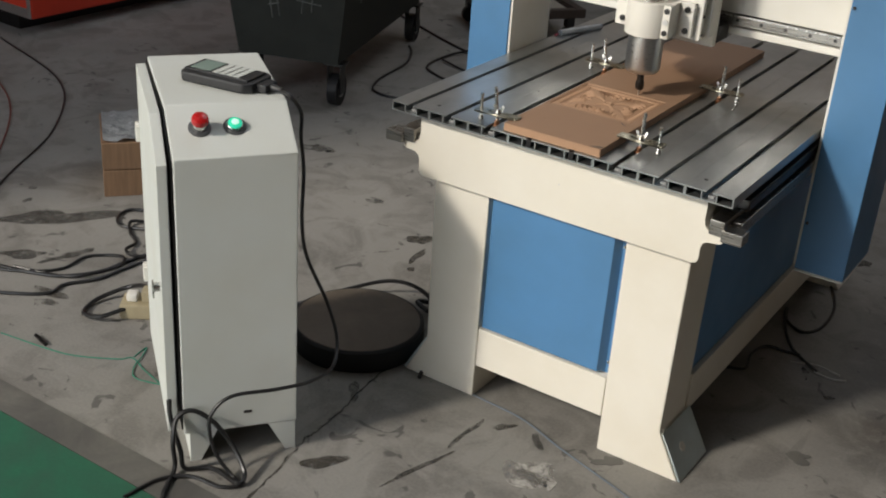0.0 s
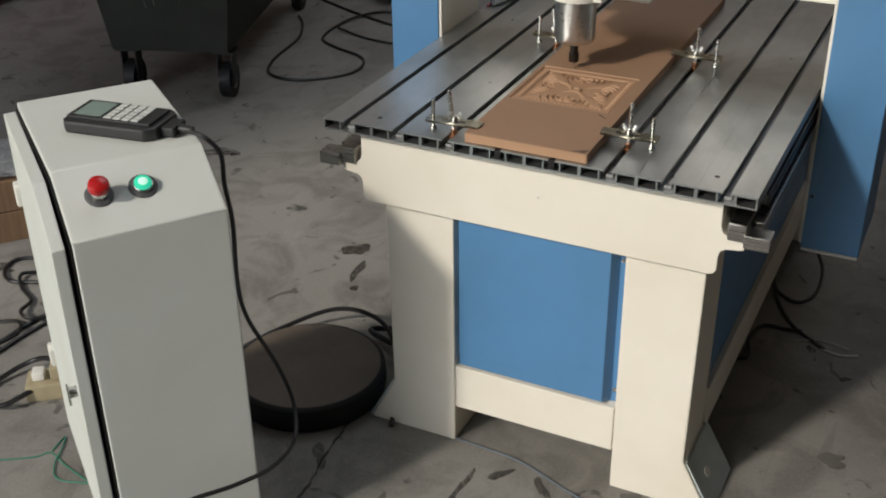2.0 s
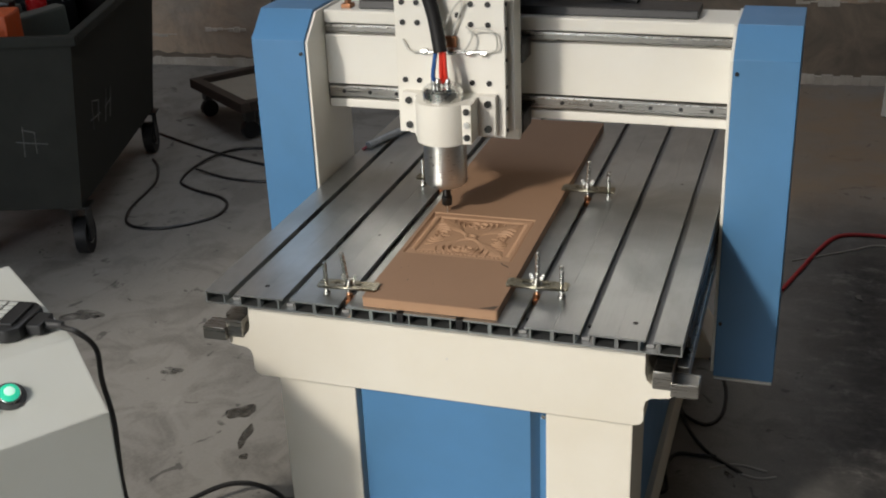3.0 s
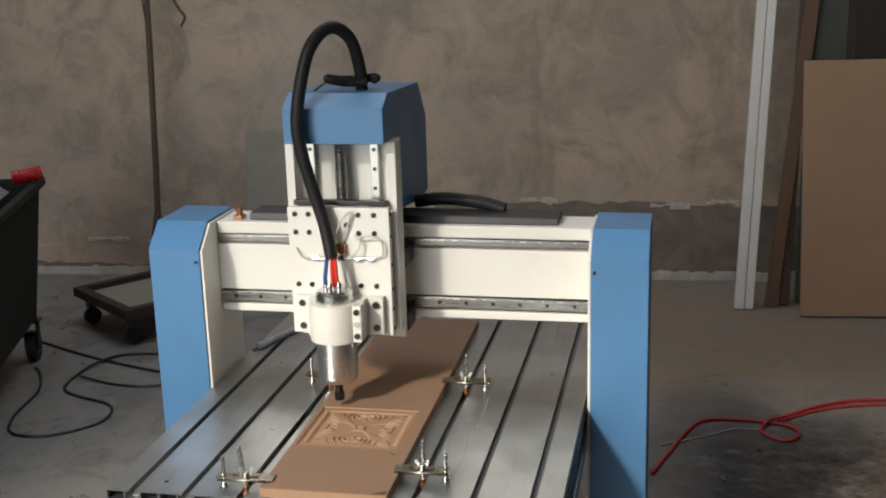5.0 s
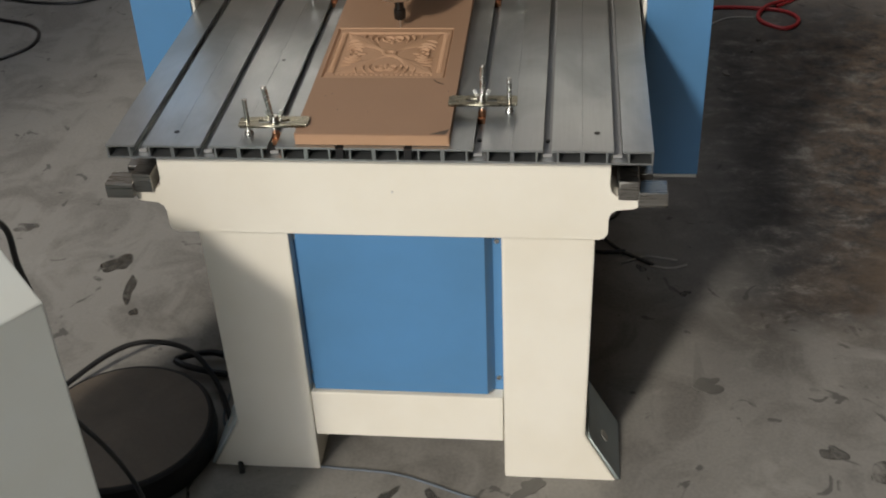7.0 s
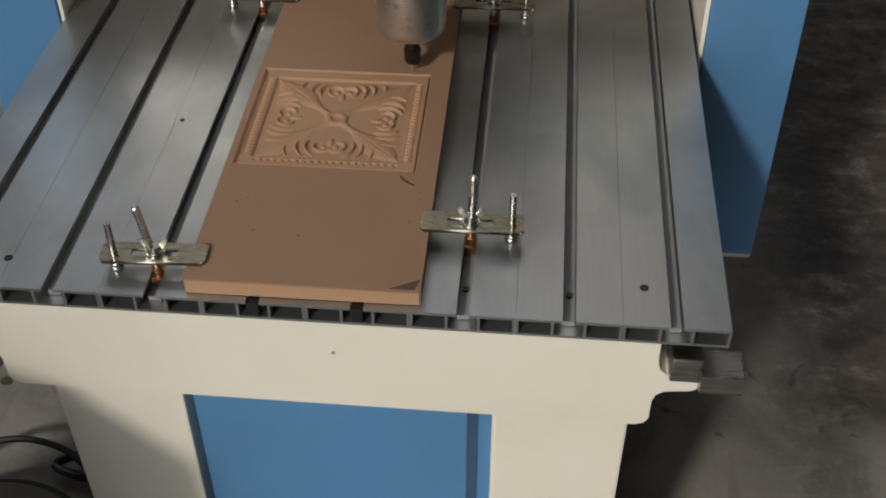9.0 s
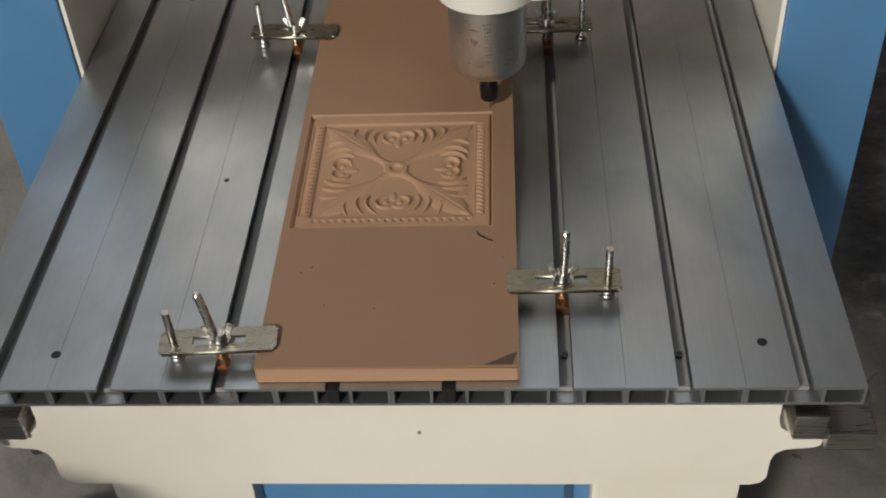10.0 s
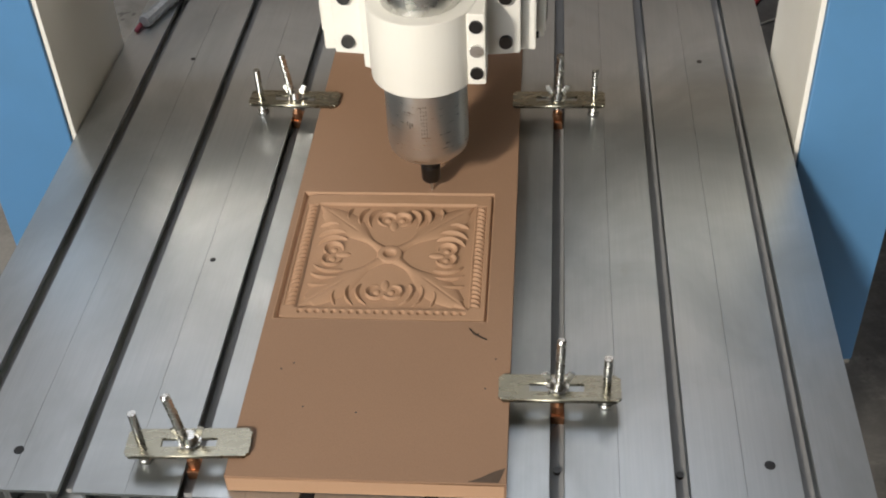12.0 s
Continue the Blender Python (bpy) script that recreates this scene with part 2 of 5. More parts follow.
def plaster_wall():
    k = Mat("bare_cement_render", 0.85)
    big, mid, fine = k.noise(1.1, 6, 0.6, distort=0.8), k.noise(3.6, 8, 0.7, distort=0.9), k.noise(60, 5)
    c = k.mix(k.ramp(big, [(0.36, 0.0), (0.62, 1.0)]), (0.37, 0.305, 0.245), (0.58, 0.45, 0.33))
    c = k.mix(k.ramp(mid, [(0.36, 0.8), (0.55, 0.0)]), c, (0.27, 0.225, 0.18))
    grey = k.noise(1.6, 7, 0.65, distort=0.6)
    c = k.mix(k.ramp(grey, [(0.52, 0.0), (0.66, 0.6)]), c, (0.45, 0.41, 0.36))
    streak = k.noise(2.2, 8, 0.72, stretch=(1, 1, 0.4), distort=1.3)
    c = k.mix(k.ramp(streak, [(0.54, 0.0), (0.68, 0.5)]), c, (0.25, 0.20, 0.15))
    c = k.mix(k.ramp(fine, [(0.35, 0.0), (0.75, 0.25)]), c, (0.52, 0.45, 0.37))
    scuff = k.noise(9, 6, 0.7, stretch=(1, 1, 0.7), distort=1.6)
    c = k.mix(k.ramp(scuff, [(0.64, 0.0), (0.72, 0.55)]), c, (0.62, 0.56, 0.47))
    k.colour(c)
    k.bump(mid, 0.5, 0.008)
    return k.m


def flat_floor(name, c, dark, thin=0.0):
    k = Mat(name, 0.6)
    f = k.noise(5, 7, 0.65, world_space=True, distort=0.8)
    fine = k.noise(120, 3, world_space=True)
    col = k.mix(k.ramp(f, [(0.35, 0.0), (0.7, 1.0)]), dark, c)
    if thin:
        # a worn film through which the concrete shows
        film = k.noise(22, 7, 0.7, world_space=True, distort=0.6)
        k.link(k.ramp(film, [(0.36, 0.0), (0.62, thin)]), k.b.inputs["Alpha"])
    k.colour(k.mix(k.ramp(fine, [(0.4, 0.0), (0.8, 0.3)]), col, tuple(v * 0.6 for v in c)))
    k.bump(fine, 0.2, 0.001)
    return k.m


CONCRETE = concrete_floor()
PLASTER = plaster_wall()
GREEN_FLOOR = flat_floor("green_floor_paint", (0.018, 0.135, 0.075), (0.03, 0.10, 0.065))
DARK_FLOOR = flat_floor("dark_worn_floor_band", (0.15, 0.145, 0.13), (0.085, 0.082, 0.078))
STAIN = flat_floor("oil_stain", (0.075, 0.068, 0.057), (0.11, 0.10, 0.085), 0.72)
PALE_STAIN = flat_floor("dried_paint_splash", (0.62, 0.60, 0.56), (0.46, 0.44, 0.41), 0.85)
PLASTER_EDGE = flat_floor("white_mortar", (0.70, 0.66, 0.59), (0.45, 0.41, 0.35))
DARK_RENDER = flat_floor("dark_render_band", (0.29, 0.235, 0.18), (0.15, 0.125, 0.10))
CHALK = flat_floor("faint_chalk", (0.20, 0.20, 0.19), (0.06, 0.06, 0.06))
SCUFF = flat_floor("grey_scuff", (0.105, 0.10, 0.092), (0.14, 0.135, 0.125), 0.6)
DUSTY_BROWN = flat_floor("brown_dust", (0.15, 0.122, 0.095), (0.10, 0.082, 0.062))
GREY_PANEL = plain("grey_green_board", (0.075, 0.085, 0.075), 0.6, 8, 0.25)
STONE_PANEL = plain("grey_carved_board", (0.29, 0.265, 0.22), 0.75, 14, 0.2)
ROOF = plain("roof_sheet", (0.35, 0.36, 0.36), 0.6, 3)

GREEN_LIGHT = bpy.data.materials.new("lit_green_lens")
GREEN_LIGHT.use_nodes = True
_b = GREEN_LIGHT.node_tree.nodes["Principled BSDF"]
_b.inputs["Base Color"].default_value = (0.03, 0.45, 0.28, 1)
_b.inputs["Emission Color"].default_value = (0.05, 0.9, 0.55, 1)
_b.inputs["Emission Strength"].default_value = 0.45
_b.inputs["Roughness"].default_value = 0.2
LAMP_CORE = bpy.data.materials.new("bright_lamp_core")
LAMP_CORE.use_nodes = True
_b = LAMP_CORE.node_tree.nodes["Principled BSDF"]
_b.inputs["Base Color"].default_value = (0.6, 0.9, 0.75, 1)
_b.inputs["Emission Color"].default_value = (0.45, 1.0, 0.75, 1)
_b.inputs["Emission Strength"].default_value = 0.5


# ---- mesh helpers ----
def box(bm, x0, x1, y0, y1, z0, z1, bevel=0.0, m=None):
    vs = [bm.verts.new((x, y, z)) for x in (x0, x1) for y in (y0, y1) for z in (z0, z1)]
    fs = [bm.faces.new([vs[i] for i in f]) for f in ((0, 1, 3, 2), (4, 6, 7, 5), (0, 4, 5, 1), (2, 3, 7, 6), (0, 2, 6, 4), (1, 5, 7, 3))]
    if bevel:
        es = list({e for f in fs for e in f.edges})
        out = bmesh.ops.bevel(bm, geom=es, offset=bevel, segments=2, affect="EDGES", profile=0.6)
        vs = list({v for v in vs if v.is_valid} | {v for f in out["faces"] for v in f.verts})
    if m is not None:
        bmesh.ops.transform(bm, matrix=m, verts=vs)
    return bm


def prism(bm, outline, axis, a, b, bevel=0.0, m=None):
    """A closed outline in the two other axes (in the order x, y, z), drawn out along axis from a to b."""
    def put(p, d):
        q = list(p)
        q.insert("xyz".index(axis), d)
        return bm.verts.new(q)
    lo, hi = [put(p, a) for p in outline], [put(p, b) for p in outline]
    n = len(outline)
    fs = [bm.faces.new(lo), bm.faces.new(hi[::-1])]
    fs += [bm.faces.new((lo[i], hi[i], hi[(i + 1) % n], lo[(i + 1) % n])) for i in range(n)]
    bmesh.ops.recalc_face_normals(bm, faces=fs)
    vs = lo + hi
    if bevel:
        es = list({e for f in fs for e in f.edges})
        out = bmesh.ops.bevel(bm, geom=es, offset=bevel, segments=2, affect="EDGES", profile=0.6)
        vs = list({v for v in vs if v.is_valid} | {v for f in out["faces"] for v in f.verts})
    if m is not None:
        bmesh.ops.transform(bm, matrix=m, verts=vs)
    return bm


def cyl(bm, p0, p1, r, r1=None, seg=20):
    """A capped round bar or cone from p0 to p1."""
    p0, p1 = Vector(p0), Vector(p1)
    r1 = r if r1 is None else r1
    q = (p1 - p0).to_track_quat("Z", "Y").to_matrix()
    rings = []
    for p, rr in ((p0, r), (p1, r1)):
        rings.append([bm.verts.new(p + q @ Vector((math.cos(2 * math.pi * k / seg) * rr, math.sin(2 * math.pi * k / seg) * rr, 0))) for k in range(seg)])
    a, b = rings
    for k in range(seg):
        bm.faces.new((a[k], a[(k + 1) % seg], b[(k + 1) % seg], b[k]))
    bm.faces.new(a[::-1])
    bm.faces.new(b)
    return bm


def lathe(bm, at, rings, seg=32):
    """A turned body about a vertical axis: rings of (radius, height)."""
    at = Vector(at)
    loops = [[bm.verts.new(at + Vector((math.cos(2 * math.pi * k / seg) * r, math.sin(2 * math.pi * k / seg) * r, h))) for k in range(seg)] for r, h in rings]
    for a, b in zip(loops, loops[1:]):
        for k in range(seg):
            bm.faces.new((a[k], a[(k + 1) % seg], b[(k + 1) % seg], b[k]))
    bm.faces.new(loops[0][::-1])
    bm.faces.new(loops[-1])
    return bm


def spline(points, steps=8):
    """A smooth line through points."""
    ps = [Vector(p) for p in points]
    ps = [2 * ps[0] - ps[1], *ps, 2 * ps[-1] - ps[-2]]
    out = []
    for a, b, c, d in zip(ps, ps[1:], ps[2:], ps[3:]):
        for k in range(steps):
            t = k / steps
            out.append(0.5 * (2 * b + (c - a) * t + (2 * a - 5 * b + 4 * c - d) * t * t + (3 * b - a - 3 * c + d) * t ** 3))
    out.append(ps[-2])
    return out


def tube(bm, points, r, seg=10, steps=8, ribs=0.0):
    """A round cable or hose along a smooth line through points."""
    line = spline(points, steps)
    side, loops = None, []
    for i, p in enumerate(line):
        way = (line[min(i + 1, len(line) - 1)] - line[max(i - 1, 0)]).normalized()
        if side is None:
            side = way.orthogonal().normalized()
        side = (side - way * side.dot(way)).normalized()
        up = way.cross(side)
        rr = r * (1 + (ribs if i % 2 else 0))
        loops.append([bm.verts.new(p + (math.cos(2 * math.pi * k / seg) * side + math.sin(2 * math.pi * k / seg) * up) * rr) for k in range(seg)])
    for a, b in zip(loops, loops[1:]):
        for k in range(seg):
            bm.faces.new((a[k], a[(k + 1) % seg], b[(k + 1) % seg], b[k]))
    bm.faces.new(loops[0][::-1])
    bm.faces.new(loops[-1])
    return bm


def meshed(name, bm, material, sharp=35):
    me = bpy.data.meshes.new(name)
    bm.normal_update()
    # broad faces between narrow bevels stay flat, so that their shading does not swell
    for f in bm.faces:
        near = [o.calc_area() for e in f.edges for o in e.link_faces if o is not f]
        f.smooth = not near or f.calc_area() < 3 * sum(near) / len(near)
    soft_faces = [f.smooth for f in bm.faces]
    bm.to_mesh(me)
    bm.free()
    me.set_sharp_from_angle(angle=radians(sharp))
    me.polygons.foreach_set("use_smooth", soft_faces)
    me.materials.append(material)
    return me


def part(name, bm, material, parent, label="", sharp=35):
    ob = new(name, meshed(name, bm, material, sharp))
    ob.parent = parent
    return tagged(ob, label) if label else ob


def thing(name, label, category, at=None, group="", kind=""):
    ob = new(name)
    if at is not None:
        ob.matrix_world = at
    return tagged(ob, label, category, group, kind)


def solid(name, bm, material, label, category, group="", kind="", sharp=35, at=None):
    ob = new(name, meshed(name, bm, material, sharp))
    if at is not None:
        ob.matrix_world = at
    return tagged(ob, label, category, group, kind)


B = bmesh.new


# ---- the hall ----
def hall():
    bm = B()
    box(bm, -30, 30, -30, 30, -0.2, 0)
    solid("floor", bm, CONCRETE, "stained grey concrete workshop floor with black dust", "floor", kind="structure")
    bm = B()
    box(bm, -9.0, -0.30, -4.0, -0.695, 0.0, 0.003)
    solid("floor_paint", bm, GREEN_FLOOR, "worn green floor paint beside the walkway", "floor paint", kind="structure")
    bm = B()
    box(bm, -9.0, -0.30, -0.693, -0.612, 0.0, 0.002)
    solid("floor_band", bm, DARK_FLOOR, "dark worn strip along the green paint", "floor", kind="structure")
    turn = pose(-0.802, 3.750, 0, 0, 0, 3.6)
    bm = B()
    box(bm, -7, 6, 0.0, 0.25, 0, 5.0)
    solid("wall_north", bm, PLASTER, "bare grey-brown cement rendered wall with scuffs", "wall", kind="structure", at=turn)
    # rough mortar skirting and the ledge of old plaster above it
    bm = B()
    random.seed(4)
    x = -7.0
    while x < 6:
        w = random.uniform(0.025, 0.07)
        box(bm, x, x + w * 0.985, -random.uniform(0.006, 0.02), 0.01, 0.0, (0.050 if x > 0 else 0.036) + 0.008 * math.sin(3.1 * x) + random.uniform(-0.005, 0.005), 0.003)
        x += w
    solid("baseboard", bm, PLASTER_EDGE, "ragged white mortar line at the foot of the wall", "skirting", kind="structure", at=turn)
    # darker render low on the wall, under a ragged edge
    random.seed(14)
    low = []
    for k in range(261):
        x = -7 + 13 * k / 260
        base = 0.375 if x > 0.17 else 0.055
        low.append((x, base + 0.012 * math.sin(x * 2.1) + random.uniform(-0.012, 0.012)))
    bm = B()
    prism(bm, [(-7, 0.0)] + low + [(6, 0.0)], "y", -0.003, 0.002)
    solid("wall_base", bm, DARK_RENDER, "darker render along the foot of the wall", "wall", kind="structure", at=turn)
    random.seed(5)
    bm = B()
    for a, b, z in ((0.62, 0.80, 0.395), (1.24, 1.46, 0.372), (1.50, 1.66, 0.385), (-1.62, -1.40, 0.19), (-2.15, -1.78, 0.155), (-1.30, -1.08, 0.18)):
        n = 7
        for k in range(n):
            u0, u1 = a + (b - a) * k / n, a + (b - a) * (k + 0.96) / n
            h = random.uniform(0.003, 0.016)
            box(bm, u0, u1, -0.007, 0.004, z - h + random.uniform(-0.008, 0.008), z + h, 0.002)
    solid("trim", bm, PLASTER_EDGE, "flaking white plaster scars on the wall", "plaster", kind="structure", at=turn)
    # unseen walls and roof, added to shape light through an assumed door and roof light
    bm = B()
    box(bm, -7.3, -7.0, -4.3, 5, 0, 5)
    solid("wall_west", bm, PLASTER, "plain unseen side wall, added to enclose the light", "wall", kind="structure")
    bm = B()
    box(bm, 6.0, 6.3, -4.3, 5, 0, 5)
    solid("wall_east", bm, PLASTER, "plain unseen side wall, added to enclose the light", "wall", kind="structure")
    bm = B()
    box(bm, -7.3, -3.9, -4.3, -4.0, 0, 5)
    box(bm, -0.1, 6.3, -4.3, -4.0, 0, 5)
    box(bm, -3.9, -0.1, -4.3, -4.0, 4.75, 5)
    solid("wall_south", bm, PLASTER, "unseen wall with an assumed doorway that admits the sun", "wall", kind="structure")
    bm = B()
    for x0, x1, y0, y1 in ((-7.3, -2.3, -4.3, 5), (1.1, 6.3, -4.3, 5), (-2.3, 1.1, -4.3, 1.2), (-2.3, 1.1, 3.5, 5)):
        box(bm, x0, x1, y0, y1, 5.0, 5.1)
    solid("ceiling", bm, ROOF, "unseen grey roof with an assumed opening for fill light", "ceiling", kind="structure")


# ---- the router ----
BED_Z, BED_T, BED_LEN = 0.698, 0.022, 1.15


def bed(machine):
    """Eight drawn profiles with a T-slot down the middle and a hollow cell at each side."""
    xs = (-0.04985, -0.0472, -0.0165, -0.0140, -0.0062, 0.0062, 0.0140, 0.0165, 0.0472, 0.04985)
    zs = (0.0, 0.003, BED_T - 0.0032, BED_T)
    full = {(i, j) for i in range(9) for j in range(3) if j == 0 or (j == 2 and i != 4) or i in (0, 2, 6, 8)}
    bm = B()
    vs = {(i, j, k): bm.verts.new((xs[i], y, zs[j])) for i in range(10) for j in range(4) for k, y in enumerate((0, BED_LEN))}
    for i, j in full:
        ring = ((i, j), (i + 1, j), (i + 1, j + 1), (i, j + 1))
        bm.faces.new([vs[(*p, 0)] for p in ring])
        bm.faces.new([vs[(*p, 1)] for p in reversed(ring)])
        for (a, b), step in zip(zip(ring, ring[1:] + ring[:1]), ((0, -1), (1, 0), (0, 1), (-1, 0))):
            if (i + step[0], j + step[1]) not in full:
                bm.faces.new((vs[(*b, 0)], vs[(*a, 0)], vs[(*a, 1)], vs[(*b, 1)]))
    bmesh.ops.delete(bm, geom=[v for v in bm.verts if not v.link_faces], context="VERTS")
    me = meshed("bed_profile", bm, ALU)
    for k in range(8):
        ob = new("bed_profile", me)
        ob.parent = machine
        ob.location = (-0.352 + 0.1 * k, 0, BED_Z - BED_T)
    # strip added in each slot; its grey replaces light on the slot's bottom
    bm = B()
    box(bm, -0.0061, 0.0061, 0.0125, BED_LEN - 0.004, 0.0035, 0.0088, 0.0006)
    me = meshed("slot_fill_strip", bm, SLOT_FILL)
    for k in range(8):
        ob = new("slot_fill_strip", me)
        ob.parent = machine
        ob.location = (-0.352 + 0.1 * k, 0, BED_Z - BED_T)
    # rubber plugs in two slot ends, countersunk screw heads in the slots and plates
    for k in (3, 4):
        bm = B()
        box(bm, -0.0055, 0.0055, -0.001, 0.012, 0.004, 0.0205, 0.001)
        ob = part("slot_plug", bm, RUBBER, machine, "black rubber slot plug")
        ob.location = (-0.352 + 0.1 * k, 0, BED_Z - BED_T)
    for x, y in ((0.319, 0.052), (-0.305, 0.041), (0.315, 0.66), (-0.305, 0.66), (-0.194, 0.287)):
        bm = B()
        r = 0.0045 if y < 0.2 else 0.003
        cyl(bm, (x, y, BED_Z - 0.0005), (x, y, BED_Z + 0.0004), r, seg=14)
        part("bed_hole", bm, DARK_STEEL, machine, "dark screw hole")
    for k in (5, 6):
        bm = B()
        cyl(bm, (-0.352 + 0.1 * k, 0.048, BED_Z - 0.0132), (-0.352 + 0.1 * k, 0.048, BED_Z - 0.0105), 0.0032, seg=12)
        part("slot_screw", bm, DARK_STEEL, machine)


def stand(machine):
    MID = 0.0105
    # legs with flared feet
    for s in (-1, 1):
        out = [(MID + s * 0.1675, 0), (MID + s * 0.366, 0), (MID + s * 0.308, 0.108), (MID + s * 0.312, 0.55), (MID + s * 0.1675, 0.55)]
        for y0, y1 in ((0.040, 0.18), (1.20, 1.34)):
            bm = B()
            prism(bm, out, "y", y0, y1, 0.005)
            part("leg", bm, CREAM, machine)
        bm = B()
        foot = [(MID + s * 0.3135, 0.100), (MID + s * 0.3145, 0.104), (MID + s * 0.372, 0.002), (MID + s * 0.366, 0.001)]
        prism(bm, foot, "y", 0.044, 0.19)
        part("foot_plate", bm, DUSTY_FOOT, machine, "dusty pale foot plate with a bolt hole")
        bm = B()
        cyl(bm, (MID + s * 0.3412, 0.10, 0.0525), (MID + s * 0.3442, 0.10, 0.0545), 0.011, seg=14)
        part("foot_bolt", bm, WHITE_PLASTIC, machine, "paint-spotted bolt hole")
    # front cross bar, rear cross bar and side rails
    bm = B()
    box(bm, MID - 0.1665, MID + 0.1665, 0.041, 0.12, 0.087, 0.187, 0.003)
    part("cross_bar", bm, CREAM, machine)
    bm = B()
    box(bm, MID - 0.1665, MID + 0.1665, 1.25, 1.339, 0.087, 0.187, 0.003)
    part("cross_bar", bm, CREAM, machine)
    for s in (-1, 1):
        bm = B()
        box(bm, *sorted((MID + s * 0.240, MID + s * 0.312)), 0.1805, 1.199, 0.090, 0.187, 0.003)
        part("side_rail", bm, CREAM, machine)
        bm = B()
        box(bm, *sorted((MID + s * 0.288, MID + s * 0.300)), 0.1805, 1.199, 0.1875, 0.587, 0.002)
        part("side_panel", bm, BLUE, machine, "blue steel side panel")
    # inner shell
    bm = B()
    box(bm, -0.27, 0.28, 0.075, 1.23, 0.19, 0.55)
    part("inner_box", bm, CREAM, machine)
    # front door panel, proud of its flange
    bm = B()
    box(bm, MID - 0.167, MID + 0.167, 0.064, 0.070, 0.1875, 0.55, 0.0)
    part("panel_flange", bm, BLUE, machine)
    bm = B()
    prism(bm, [(MID - 0.158, 0.042), (MID + 0.141, 0.042), (MID + 0.1525, 0.064), (MID - 0.1595, 0.064)], "z", 0.194, 0.540, 0.0015)
    panel = part("front_panel", bm, BLUE, machine, "blue steel front panel")
    for x, z in ((0.169, 0.498), (0.169, 0.216), (-0.1525, 0.498), (-0.1525, 0.216)):
        bm = B()
        cyl(bm, (x, 0.0645, z), (x, 0.060, z), 0.004, seg=10)
        part("screw", bm, CHROME, panel)
    # apron under the bed with its side ears
    def ear(s):
        return [(s * 0.34, 0.6755), (s * 0.34, 0.6255), (s * 0.343, 0.6135), (s * 0.35, 0.6065), (s * 0.38, 0.6035), (s * 0.384, 0.5995), (s * 0.382, 0.5875), (s * 0.376, 0.5845), (s * 0.351, 0.5815), (s * 0.343, 0.5755), (s * 0.34, 0.5655), (s * 0.34, 0.5395), (s * 0.335, 0.5315), (s * 0.326, 0.5285)]
    bm = B()
    prism(bm, ear(1) + ear(-1)[::-1], "y", 0.026, 0.0755, 0.0008)
    apron = part("apron", bm, CREAM, machine)
    bm = B()
    cyl(bm, (0.016, 0.0265, 0.608), (0.016, 0.0245, 0.608), 0.0018, seg=8)
    part("screw", bm, STEEL, apron)
    # long side beams, linear rails and their end blocks
    for s in (-1, 1):
        bm = B()
        box(bm, *sorted((s * 0.3, s * 0.334)), 0.076, 1.12, 0.5495, 0.6755, 0.002)
        box(bm, *sorted((s * 0.3345, s * 0.376)), 0.076, 1.12, 0.5875, 0.6025, 0.002)
        part("side_beam", bm, CREAM, machine)
        bm = B()
        box(bm, *sorted((s * 0.384, s * 0.404)), 0.062, 1.14, 0.5975, 0.6245, 0.0015)
        part("guide_rail", bm, RAIL, machine, "dark steel guide rail")
        bm = B()
        box(bm, *sorted((s * 0.381, s * 0.424)), 0.012, 0.05, 0.5975, 0.6215, 0.0015)
        part("rail_end", bm, RAIL, machine, "dull steel rail end stop")
        bm = B()
        box(bm, *sorted((s * 0.352, s * 0.383)), 0.02, 1.13, 0.603, 0.6355, 0.003)
        part("rail_seat", bm, RAIL, machine)
        bm = B()
        box(bm, *sorted((s * 0.372, s * 0.4)), 0.1, 1.12, 0.6375, 0.6595, 0.004)
        part("rack", bm, DARK_STEEL, machine)


